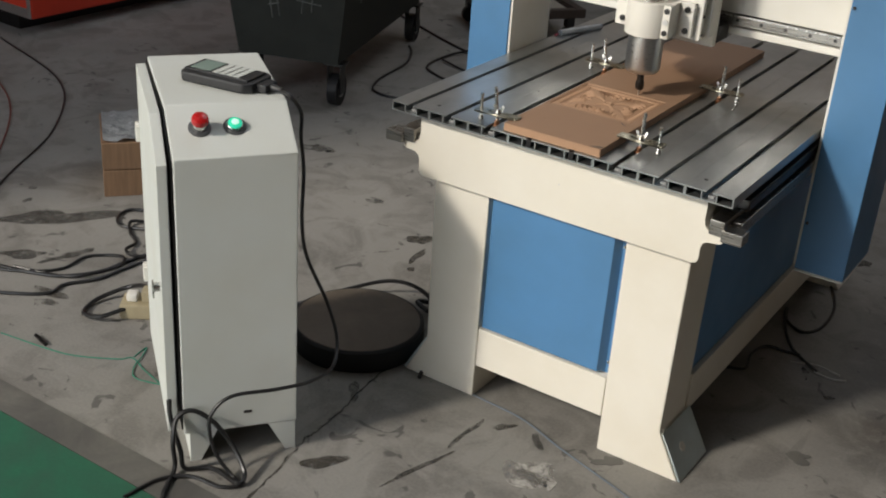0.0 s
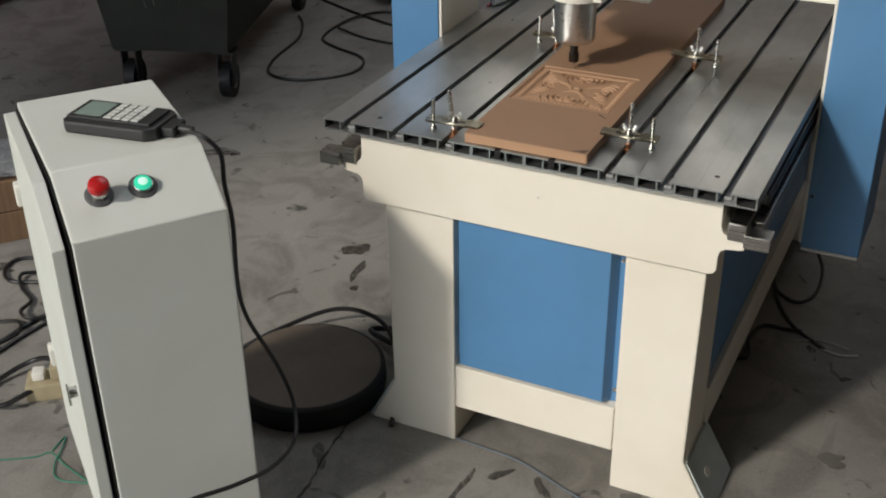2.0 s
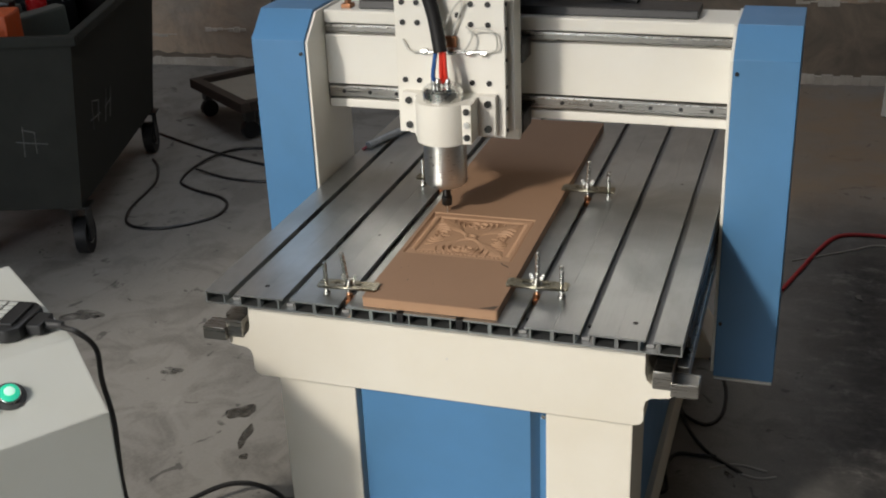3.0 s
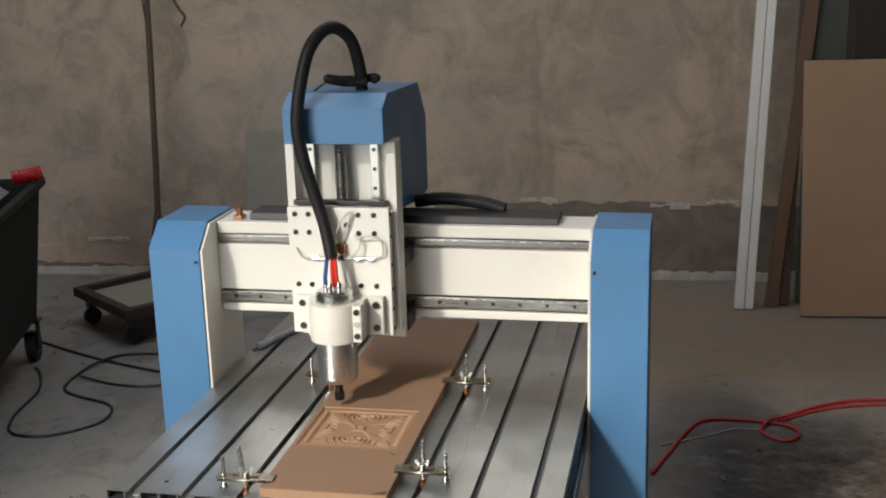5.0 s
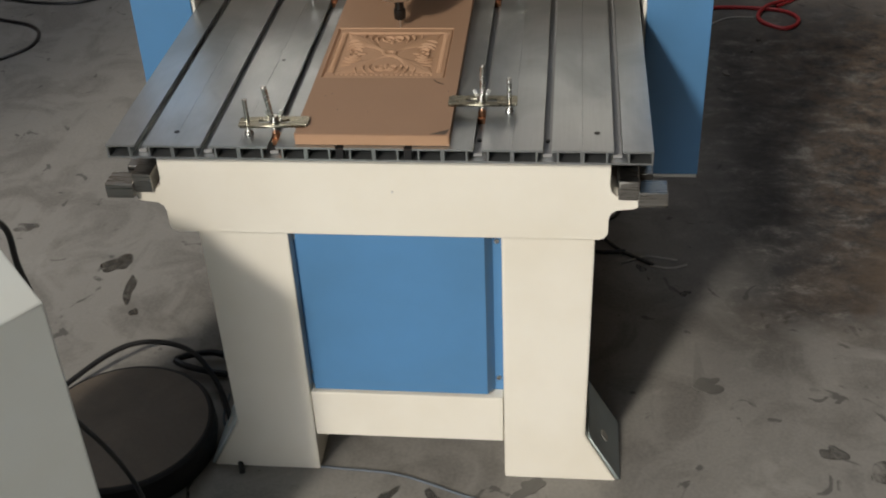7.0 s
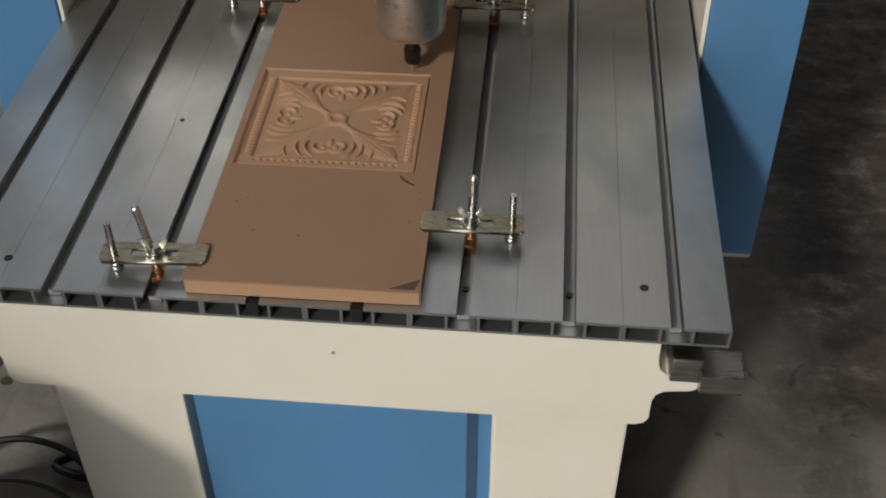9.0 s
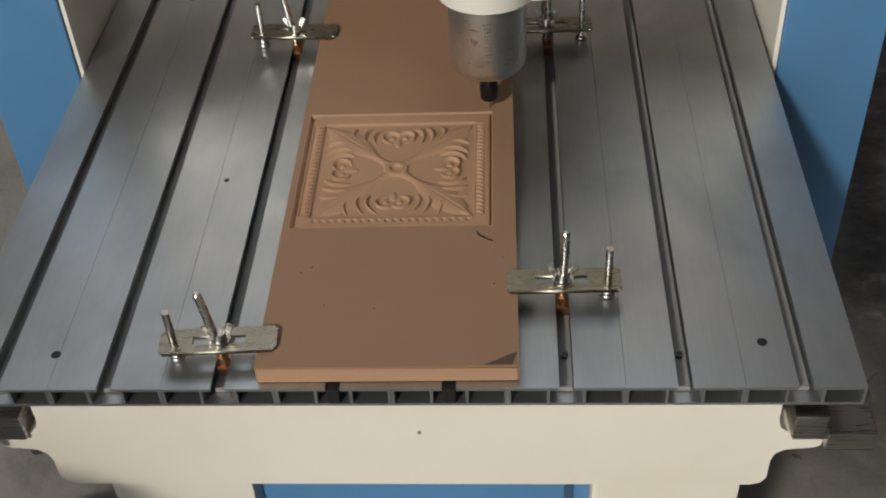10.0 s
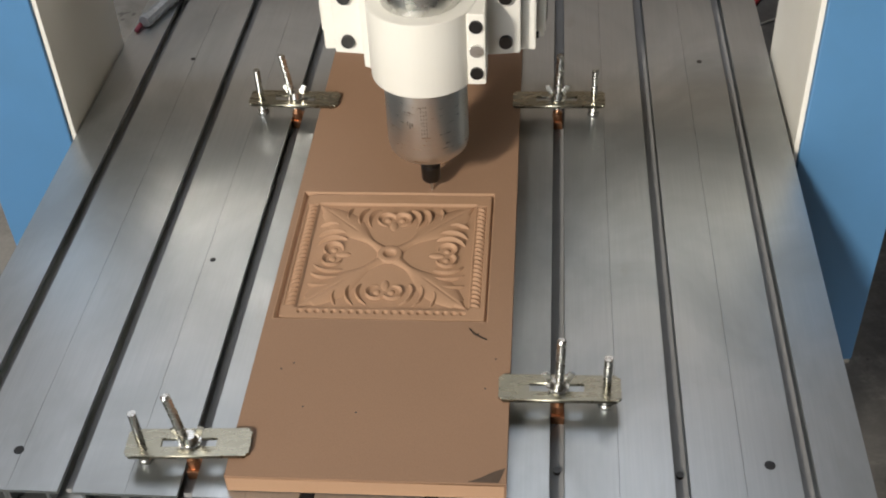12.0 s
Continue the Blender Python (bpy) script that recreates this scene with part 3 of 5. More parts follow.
def gantry(machine):
    for s in (-1, 1):
        g = [(0.497, 0.362), (0.497, 1.002), (0.553, 1.052), (0.702, 1.052), (0.702, 0.362)]
        bm = B()
        prism(bm, g, "x", *sorted((s * 0.4105, s * 0.524)), 0.002)
        col = part("column_hood", bm, BLUE, machine, "blue sheet steel gantry column")
        bm = B()
        prism(bm, [(0.501, 0.370), (0.501, 0.998), (0.555, 1.047), (0.698, 1.047), (0.698, 0.370)], "x", *sorted((s * 0.4045, s * 0.410)), 0.001)
        part("column_plate", bm, WHITE, machine, "white inner column plate")
        for z in (0.976, 0.48):
            bm = B()
            cyl(bm, (s * 0.418, 0.4975, z), (s * 0.418, 0.4935, z), 0.0035, seg=10)
            part("screw", bm, DARK_STEEL, col)
        bm = B()
        box(bm, *sorted((s * 0.437, s * 0.50)), 0.53, 0.69, 0.55, 0.65, 0.004)
        part("slide_block", bm, DARK_STEEL, machine)
        bm = B()
        prism(bm, [(0.498, 0.355), (0.701, 0.355), (0.701, 0.3615), (0.498, 0.3615)], "x", *sorted((s * 0.4115, s * 0.522)))
        part("column_foot", bm, WHITE, machine)
    # cross beam: web, two lips, two rails
    X = 0.4035
    bm = B()
    box(bm, -X, X, 0.603, 0.698, 0.844, 1.043, 0.002)
    part("cross_beam", bm, WHITE, machine)
    bm = B()
    box(bm, -X, X, 0.585, 0.602, 0.893, 0.995, 0.002)
    part("beam_face", bm, WHITE, machine)
    for z0, z1 in ((1.018, 1.044), (0.843, 0.861)):
        bm = B()
        box(bm, -X, X, 0.585, 0.6025, z0, z1, 0.004)
        part("beam_lip", bm, WHITE, machine)
    for z0, z1, y in ((0.999, 1.015, 0.589), (0.865, 0.889, 0.585)):
        bm = B()
        box(bm, -X, X, y, 0.6025, z0, z1, 0.002)
        rail = part("linear_rail", bm, RAIL, machine, "oily steel linear rail")
        # thin bright strip draws the highlight on the rail's polished upper edge
        bm = B()
        box(bm, -X + 0.002, X - 0.002, y - 0.0014, y - 0.0003, z1 - 0.005, z1 - 0.0015, 0.0004)
        part("edge_highlight", bm, CHROME, rail, "polished running edge, its highlight made as a bright strip")
        for k in range(14 if z0 < 0.95 else 0):
            bm = B()
            x = -0.37 + k * 0.057
            cyl(bm, (x, y + 0.0005, (z0 + z1) / 2), (x, y - 0.0008, (z0 + z1) / 2), 0.0042, seg=10)
            part("rail_bolt", bm, DARK_STEEL, rail)
    # cable track along the top of the beam
    for x0, x1 in ((-0.335, 0.335),):
        bm = B()
        prism(bm, [(0.607, 1.0435), (0.693, 1.0435), (0.688, 1.059), (0.612, 1.059)], "x", x0, x1, 0.002)
        part("cable_track", bm, BLACK_PLASTIC, machine, "black cable track")
    bm = B()
    tube(bm, [(0.02, 0.678, 1.075), (0.08, 0.678, 1.082), (0.16, 0.678, 1.075), (0.215, 0.673, 1.061)], 0.014, 12)
    part("cable_loop", bm, RUBBER, machine, "black corrugated hose")
    bm = B()
    box(bm, -0.372, -0.352, 0.605, 0.63, 1.0435, 1.052, 0.001)
    cyl(bm, (-0.36, 0.615, 1.052), (-0.36, 0.615, 1.072), 0.0065, 0.008, seg=10)
    part("grease_fitting", bm, COPPER, machine, "brass oil fitting")


def carriage(machine):
    """The part that runs along the beam, with slide, spindle and hood; its own x is 0 at the spindle's axis."""
    AY = 0.382
    bm = B()
    box(bm, -0.11, 0.112, 0.5, 0.518, 0.8267, 1.2405, 0.002)
    car = part("carriage", bm, WHITE, machine, "white Z-axis carriage with spindle, blue hood and hose")
    for x0, x1 in ((-0.112, -0.094), (0.096, 0.114)):
        bm = B()
        box(bm, x0, x1, 0.462, 0.4995, 0.8556, 1.2405, 0.002)
        part("side_plate", bm, WHITE, car)
    for z in (0.8524, 0.9897):
        for x in (-0.08, 0.08):
            bm = B()
            box(bm, x - 0.035, x + 0.035, 0.5185, 0.584, z - 0.019, z + 0.019, 0.003)
            part("bearing_block", bm, DARK_STEEL, car)
    # slide plate with its screw holes
    bm = B()
    box(bm, -0.104, 0.1045, 0.43, 0.445, 0.8535, 1.1145, 0.0025)
    plate = part("slide_plate", bm, WHITE, car, "white slide plate with socket screws")
    for x in (-0.088, -0.06, 0.042, 0.074):
        for z in (1.1006, 1.0637, 0.9558):
            bm = B()
            cyl(bm, (x, 0.4315, z), (x, 0.4275, z), 0.0052, seg=12)
            part("socket_screw", bm, DARK_STEEL, plate)
    for x, z in ((0.018, 1.0798),):
        bm = B()
        cyl(bm, (x, 0.4315, z), (x, 0.4275, z), 0.0055, seg=12)
        part("socket_screw", bm, DARK_STEEL, plate)
    for z in (0.8662, 0.9074, 0.9486, 0.999, 1.0567, 1.1006):
        bm = B()
        cyl(bm, (0.104, 0.4375, z), (0.107, 0.4375, z), 0.0035, seg=10)
        part("edge_screw", bm, DARK_STEEL, plate)
    for x in (-0.072, 0.072):
        bm = B()
        box(bm, x - 0.013, x + 0.013, 0.4455, 0.4995, 0.861, 1.1145, 0.002)
        part("slide_block", bm, DARK_STEEL, car)
    # upper column: two rails and the lead screw
    for x in (-0.066, 0.066):
        bm = B()
        box(bm, x - 0.0085, x + 0.0085, 0.482, 0.4995, 1.1155, 1.2405, 0.0015)
        part("slide_rail", bm, STEEL, car)
        for z in (1.1437, 1.1826, 1.2215):
            bm = B()
            cyl(bm, (x, 0.4825, z), (x, 0.481, z), 0.004, seg=10)
            part("rail_bolt", bm, DARK_STEEL, car)
    bm = B()
    tube(bm, [(0, 0.47, 1.0798 + 0.0048 * k) for k in range(36)], 0.0105, 14, 2, 0.16)
    part("lead_screw", bm, RAIL, car, "oiled ball screw")
    bm = B()
    box(bm, -0.095, 0.097, 0.445, 0.462, 1.115, 1.1252, 0.002)
    part("wiper_strip", bm, DARK_STEEL, car)
    # blue hood
    bm = B()
    hood = [(0.427, 1.241), (0.427, 1.310), (0.470, 1.335), (0.740, 1.325), (0.808, 1.246), (0.808, 1.075), (0.735, 1.070), (0.541, 1.087), (0.541, 1.241)]
    prism(bm, hood, "x", -0.101, 0.101, 0.002)
    h = part("hood", bm, BLUE, car, "blue sheet steel hood")
    for y, z in ((0.53, 1.0972), (0.53, 1.2215), (0.7, 1.0798)):
        bm = B()
        cyl(bm, (0.1005, y, z), (0.1035, y, z), 0.0035, seg=10)
        part("screw", bm, DARK_STEEL, h)
    # motor bracket and spindle
    bm = B()
    n = 28
    ring = [(0.0505 * math.sin(math.radians(-90 + 180 * k / n)), AY - 0.0505 * math.cos(math.radians(-90 + 180 * k / n))) for k in range(n + 1)]
    outline = ring + [(0.058, AY + 0.004), (0.058, AY + 0.026), (0.09, AY + 0.03), (0.09, 0.4295), (-0.09, 0.4295), (-0.09, AY + 0.03), (-0.058, AY + 0.026), (-0.058, AY + 0.004)]
    prism(bm, outline, "z", 0.861, 0.9373, 0.0018)
    br = part("motor_bracket", bm, WHITE, car, "white cast motor bracket")
    bm = B()
    box(bm, 0.043, 0.06, AY - 0.028, AY + 0.003, 0.8625, 0.9362, 0.002)
    part("clamp_lug", bm, WHITE, br)
    for z, mat in ((0.9239, DARK_STEEL), (0.8991, STEEL), (0.8754, DARK_STEEL)):
        bm = B()
        cyl(bm, (0.0515, AY - 0.0275, z), (0.0515, AY - 0.0305, z), 0.0062, seg=16)
        part("clamp_screw", bm, mat, br)
    for x in (-0.076, 0.076):
        for z in (0.8754, 0.9228):
            bm = B()
            cyl(bm, (x, AY + 0.0305, z), (x, AY + 0.0235, z), 0.0065, seg=16)
            part("socket_screw", bm, DARK_STEEL, br)
    bm = B()
    lathe(bm, (0, AY, 0), [(0.01, 0.772), (0.022, 0.772), (0.034, 0.7736), (0.0385, 0.7784), (0.04, 0.787), (0.04, 0.8605)], 40)
    body = part("spindle_body", bm, STEEL, car, "brushed stainless spindle motor")
    # unreadable engraving as small bars set on the skin: a mark and a narrow upright column
    random.seed(31)
    marks = [[(-112, 0.8245, 0.0012, 0.005), (-108.5, 0.8224, 0.0012, 0.007), (-105, 0.8235, 0.0014, 0.004)]]
    marks += [[(a, 0.8438 - 0.0042 * j + random.uniform(-0.0006, 0.0006), 0.0011, random.uniform(0.0012, 0.003)) for j in range(9)] for a in (-92, -88.5, -85)]
    for group in marks:
        bm = B()
        for deg, z, w, hh in group:
            ang = math.radians(deg)
            mt = Matrix.Translation((math.cos(ang) * 0.0400, AY + math.sin(ang) * 0.0400, z)) @ Matrix.Rotation(ang + math.pi / 2, 4, "Z")
            box(bm, -w / 2, w / 2, -0.0003, 0.0003, -hh / 2, hh / 2, 0, mt)
        part("engraving", bm, RAIL, body)
    bm = B()
    lathe(bm, (0, AY, 0), [(0.037, 0.9378), (0.037, 0.9558), (0.034, 0.9579), (0.034, 0.9599), (0.031, 0.962), (0.002, 0.962)], 36)
    part("spindle_cap", bm, CHROME, car, "polished steel end cap")
    for x, y in ((-0.014, -0.006), (0.002, 0.01), (0.013, -0.008), (-0.004, -0.014)):
        bm = B()
        cyl(bm, (x, AY + y, 0.962), (x, AY + y, 0.9712), 0.0055, seg=12)
        cyl(bm, (x, AY + y, 0.9712), (x, AY + y, 0.9782), 0.0065, 0.004, seg=12)
        part("hose_fitting", bm, CHROME, car)
    bm = B()
    lathe(bm, (0, AY, 0), [(0.0085, 0.7305), (0.0098, 0.733), (0.01, 0.7481), (0.0078, 0.7494), (0.0078, 0.7722)], 20)
    part("collet_nut", bm, DARK_STEEL, car, "black collet nut")
    bm = B()
    cyl(bm, (0, AY, 0.7145), (0, AY, 0.7311), 0.0009, 0.002, seg=10)
    part("engraving_bit", bm, STEEL, car, "thin engraving bit")
    # wiring: coloured leads, thick sleeve, arch over to the hood
    for dx, dy, mat, lab in ((-0.014, -0.006, BLUE_WIRE, "blue water tube"), (0.002, -0.004, RED_WIRE, "red lead"), (0.011, -0.004, RED_WIRE, "red lead")):
        bm = B()
        tube(bm, [(dx, AY + dy, 0.9689), (dx * 0.9 - 0.001, AY + dy - 0.004, 0.9874), (dx * 0.6 - 0.004, AY + 0.006, 1.0279), (dx * 0.4 - 0.01, AY + 0.012, 1.0625)], 0.0042, 8)
        part("lead", bm, mat, car, lab)
    bm = B()
    tube(bm, [(-0.003, AY + 0.004, 1.0221), (-0.018, AY + 0.018, 1.0856), (-0.04, AY + 0.022, 1.1583), (-0.057, AY + 0.02, 1.2313), (-0.062, AY + 0.02, 1.2992), (-0.046, AY + 0.04, 1.4012), (-0.026, AY + 0.066, 1.4476), (-0.001, AY + 0.095, 1.4606), (0.021, AY + 0.13, 1.4336), (0.03, AY + 0.155, 1.3733), (0.03, AY + 0.162, 1.3234)], 0.0125, 14, 8)
    part("hose", bm, RUBBER, car, "black sleeved spindle hose")
    bm = B()
    ring = [(0.01 + 0.05 * math.cos(a), AY + 0.162 + 0.03 * math.sin(a), 1.3523 + 0.003 * math.sin(2 * a + 1)) for a in [2 * math.pi * k / 72 - 0.35 for k in range(68)]]
    tube(bm, ring, 0.0075, 9, 2, 0.22)
    part("hose_collar", bm, RUBBER, car, "black corrugated conduit end")
    bm = B()
    tube(bm, [(-0.036, AY + 0.15, 1.3523), (-0.055, AY + 0.14, 1.3383), (-0.07, AY + 0.1, 1.3205), (-0.075, AY + 0.05, 1.2972)], 0.0022, 8)
    part("thin_cable", bm, CABLE, car)
    # oil lines across the slide plate
    bm = B()
    cyl(bm, (-0.055, 0.425, 1.0105), (0.075, 0.425, 1.0151), 0.0032, seg=10)
    for x in (-0.05, 0, 0.035, 0.062):
        cyl(bm, (x, 0.4248, 1.0123), (x + 0.01, 0.4248, 1.0126), 0.0058, seg=8)
    part("oil_pipe", bm, CHROME, car, "chrome oil distributor")
    for pts in ([(-0.055, 0.425, 1.0105), (-0.075, 0.422, 1.014), (-0.088, 0.424, 1.0336)],
                [(0.075, 0.425, 1.0151), (0.092, 0.42, 1.0244), (0.088, 0.416, 1.0544), (0.06, 0.412, 1.0625), (0.04, 0.42, 1.051)],
                [(0, 0.424, 1.0163), (-0.004, 0.415, 1.051), (0.012, 0.412, 1.0914), (0.03, 0.418, 1.1087), (0.02, 0.422, 1.0741), (0.004, 0.424, 1.0336)],
                [(0.01, 0.424, 1.0163), (0.034, 0.412, 1.0221), (0.048, 0.414, 1.0475), (0.036, 0.42, 1.0625)]):
        bm = B()
        tube(bm, pts, 0.0019, 7)
        part("oil_line", bm, PALE_WIRE, car, "clear oil line")
    bm = B()
    box(bm, -0.006, 0.016, 0.4195, 0.4295, 1.0221, 1.0429, 0.002)
    part("oil_block", bm, COPPER, car)
    return car


def machine_build():
    m = thing("cnc_router", "blue and cream gantry router with aluminium T-slot bed", "machine")
    stand(m)
    bed(m)
    gantry(m)
    car = carriage(m)
    bm = B()
    tube(bm, [(-0.42, 0.62, 0.65), (-0.43, 0.60, 0.57), (-0.40, 0.52, 0.50)], 0.004, 8)
    part("dangling_cable", bm, CABLE, m)
    return m, car


# ---- workpiece ----
def relief(u, v):
    """Height of the carving, in units of its depth, for u, v from -1 to 1."""
    r = np.maximum(np.abs(u), np.abs(v))
    field = 0.40
    h = np.full_like(u, field)

    def dome(d, w):
        return np.sqrt(np.clip(1 - np.clip(d / w, 0, 1) ** 2, 0, 1))

    def step(x, a, b):
        q = np.clip((x - a) / (b - a), 0, 1)
        return q * q * (3 - 2 * q)

    # rim, groove (wide on the left), border band
    groove = np.where(u < -0.9, 0.945, 0.966)
    h = np.where(r > 0.82, 0.84, h)
    h = np.where(r > groove, 0.0, h)
    h = np.where(r > 0.985, 1.0, h)
    # rope of slanting strands along both sides
    su = np.abs(u) - 0.872
    phase = (v * 15.5 + su * 7) % 1.0
    strand = np.sin(np.pi * phase) ** 0.6 * dome(np.abs(su), 0.05)
    h = np.where((np.abs(su) < 0.05) & (np.abs(v) < 0.79), 0.36 + 0.60 * strand, h)
    # a row of beads along the front edge
    sv = v + 0.872
    ph = ((u * 12.5) % 1.0 - 0.5) / 12.5
    h = np.where((np.abs(u) < 0.79) & (np.abs(sv) < 0.035), 0.84 - 0.36 * dome(np.hypot(ph, sv), 0.026), h)
    # field that sinks from its middle to a sharp inner corner line
    g = field + 0.06 - 0.10 * step(r, 0.35, 0.80)
    base = g.copy()
    for k in range(4):
        c, sn = (1, 0, -1, 0)[k], (0, 1, 0, -1)[k]
        s, t = c * u + sn * v, -sn * u + c * v
        a = np.abs(s)
        up = t > a * 0.75

        def crescent(g, s0, t0, rad, w, mid, span, top):
            """A petal that rises to its outer arc and drops off sharply there."""
            ds, dt = a - s0, t - t0
            d = np.hypot(ds, dt)
            turn = np.abs((np.degrees(np.arctan2(dt, ds)) - mid + 180) % 360 - 180)
            thin = np.clip(1 - (turn / span) ** 2, 0, 1)
            f = step(d, rad - w * np.sqrt(thin) - 1e-4, rad) * (d < rad) * np.sqrt(thin)
            return np.where(up & (f > 0), np.maximum(g, base + top * f), g)

        # heart of two scrolls
        g = crescent(g, 0.078, 0.565, 0.100, 0.042, 50, 150, 0.60)
        g = np.where(up, np.maximum(g, base + 0.30 * dome(np.hypot(a - 0.070, t - 0.560), 0.032)), g)
        g = np.where(up, np.maximum(g, base + 0.28 * dome(np.hypot(a * 1.5, (t - 0.46) * 0.75), 0.055)), g)
        # three petals on either side
        g = crescent(g, 0.085, 0.560, 0.190, 0.042, 14, 54, 0.62)
        g = crescent(g, 0.170, 0.580, 0.205, 0.044, 10, 47, 0.62)
        g = crescent(g, 0.320, 0.640, 0.175, 0.040, 2, 40, 0.58)
    # four leaves that grow out of the boss and widen towards the corners
    for sg in (1, -1):
        d = np.abs(u + sg * v) / math.sqrt(2)
        e = np.abs(u - sg * v) / math.sqrt(2)
        w = 0.040 + 0.085 * np.clip(1 - d / 0.26, 0, 1) ** 2 + 0.125 * np.sin(np.pi * np.clip((d - 0.28) / 0.86, 0, 1)) ** 1.5
        w = np.where(d > 1.0, np.clip((1.115 - d) / 0.115, 0, 1) * 0.06, w)
        f = np.clip(1 - (e / np.maximum(w, 1e-4)) ** 2, 0, 1)
        leaf = base + (0.34 + 0.04 * step(d, 0.4, 0.9)) * f ** 0.8
        leaf = leaf - 0.07 * np.clip(1 - e / 0.020, 0, 1) * step(d, 0.45, 0.6)
        g = np.where(f > 0, np.maximum(g, leaf), g)
    # dished boss with a raised ring
    rr = np.hypot(u, v)
    boss = field + 0.38 + 0.14 * dome(np.abs(rr - 0.088), 0.036) - 0.30 * dome(rr, 0.062)
    g = np.where(rr < 0.125, np.maximum(boss, field), g)
    return np.where(r < 0.805, g, h)


def workpiece():
    W, L, T = 0.226, 0.95, 0.018
    p0, p1, q0, q1 = 0.006, 0.204, 0.180, 0.368
    m = pose(-0.118, 0.008, BED_Z, 0, 0, 0.4)
    board = thing("fibreboard_blank", "brown fibreboard blank clamped on the bed, with a carved square", "board", m)
    bm = B()
    xs, ys, zs = (0, p0, p1, W), (0, q0, q1, L), (0.0002, T)
    top = {(i, j): bm.verts.new((xs[i], ys[j], T)) for i in range(4) for j in range(4)}
    for i in range(3):
        for j in range(3):
            if (i, j) != (1, 1):
                bm.faces.new((top[i, j], top[i + 1, j], top[i + 1, j + 1], top[i, j + 1]))
    low = {(i, j): bm.verts.new((xs[i], ys[j], zs[0])) for i in (0, 3) for j in (0, 3)}
    bm.faces.new((low[0, 0], low[0, 3], low[3, 3], low[3, 0]))
    bm.faces.new((low[0, 0], low[3, 0], *[top[i, 0] for i in (3, 2, 1, 0)]))
    bm.faces.new((low[3, 3], low[0, 3], *[top[i, 3] for i in range(4)]))
    bm.faces.new((low[0, 3], low[0, 0], *[top[0, j] for j in range(4)]))
    bm.faces.new((low[3, 0], low[3, 3], *[top[3, j] for j in (3, 2, 1, 0)]))
    part("board_body", bm, MDF, board)
    bm = B()
    box(bm, 0.0015, W - 0.0015, -0.0012, -0.0002, 0.001, T - 0.0015)
    part("sawn_edge", bm, MDF_CUT, board, "pale sawn front edge")
    n = 380
    a = np.linspace(-1, 1, n)
    u, v = np.meshgrid(a, a, indexing="ij")
    h = relief(u, v)
    x, y = p0 + (u + 1) / 2 * (p1 - p0), q0 + (v + 1) / 2 * (q1 - q0)
    z = T - 0.0068 * (1 - h)
    me = bpy.data.meshes.new("carving")
    idx = np.arange(n * n).reshape(n, n)
    faces = np.stack([idx[:-1, :-1], idx[1:, :-1], idx[1:, 1:], idx[:-1, 1:]], -1).reshape(-1, 4)
    me.from_pydata(np.stack([x, y, z], -1).reshape(-1, 3).tolist(), [], faces.tolist())
    for p in me.polygons:
        p.use_smooth = True
    me.materials.append(MDF_CUT)
    ob = new("carving", me)
    ob.parent = board
    tagged(ob, "carved floral square with rope border")
    bm = B()
    prism(bm, [(W - 0.030, 0.0012), (W - 0.006, 0.0012), (W - 0.001, 0.016), (W - 0.010, 0.012), (W - 0.020, 0.006)], "z", T, T + 0.0004)
    part("burn_mark", bm, POLE_WOOD, board, "dark chipped corner")
    random.seed(11)
    for x, y in ((0.052, 0.075), (0.098, 0.070), (0.036, 0.125), (0.026, 0.118), (0.205, 0.100), (0.196, 0.165), (0.213, 0.135)):
        bm = B()
        cyl(bm, (x, y, T), (x, y, T + 0.0003), 0.0009, seg=8)
        part("speck", bm, DARK_STEEL, board)
    bm = B()
    tube(bm, [(0.188, 0.172, T + 0.0003), (0.193, 0.165, T + 0.0003), (0.204, 0.158, T + 0.0003)], 0.0006, 6)
    part("pencil_mark", bm, DARK_STEEL, board)
    return board


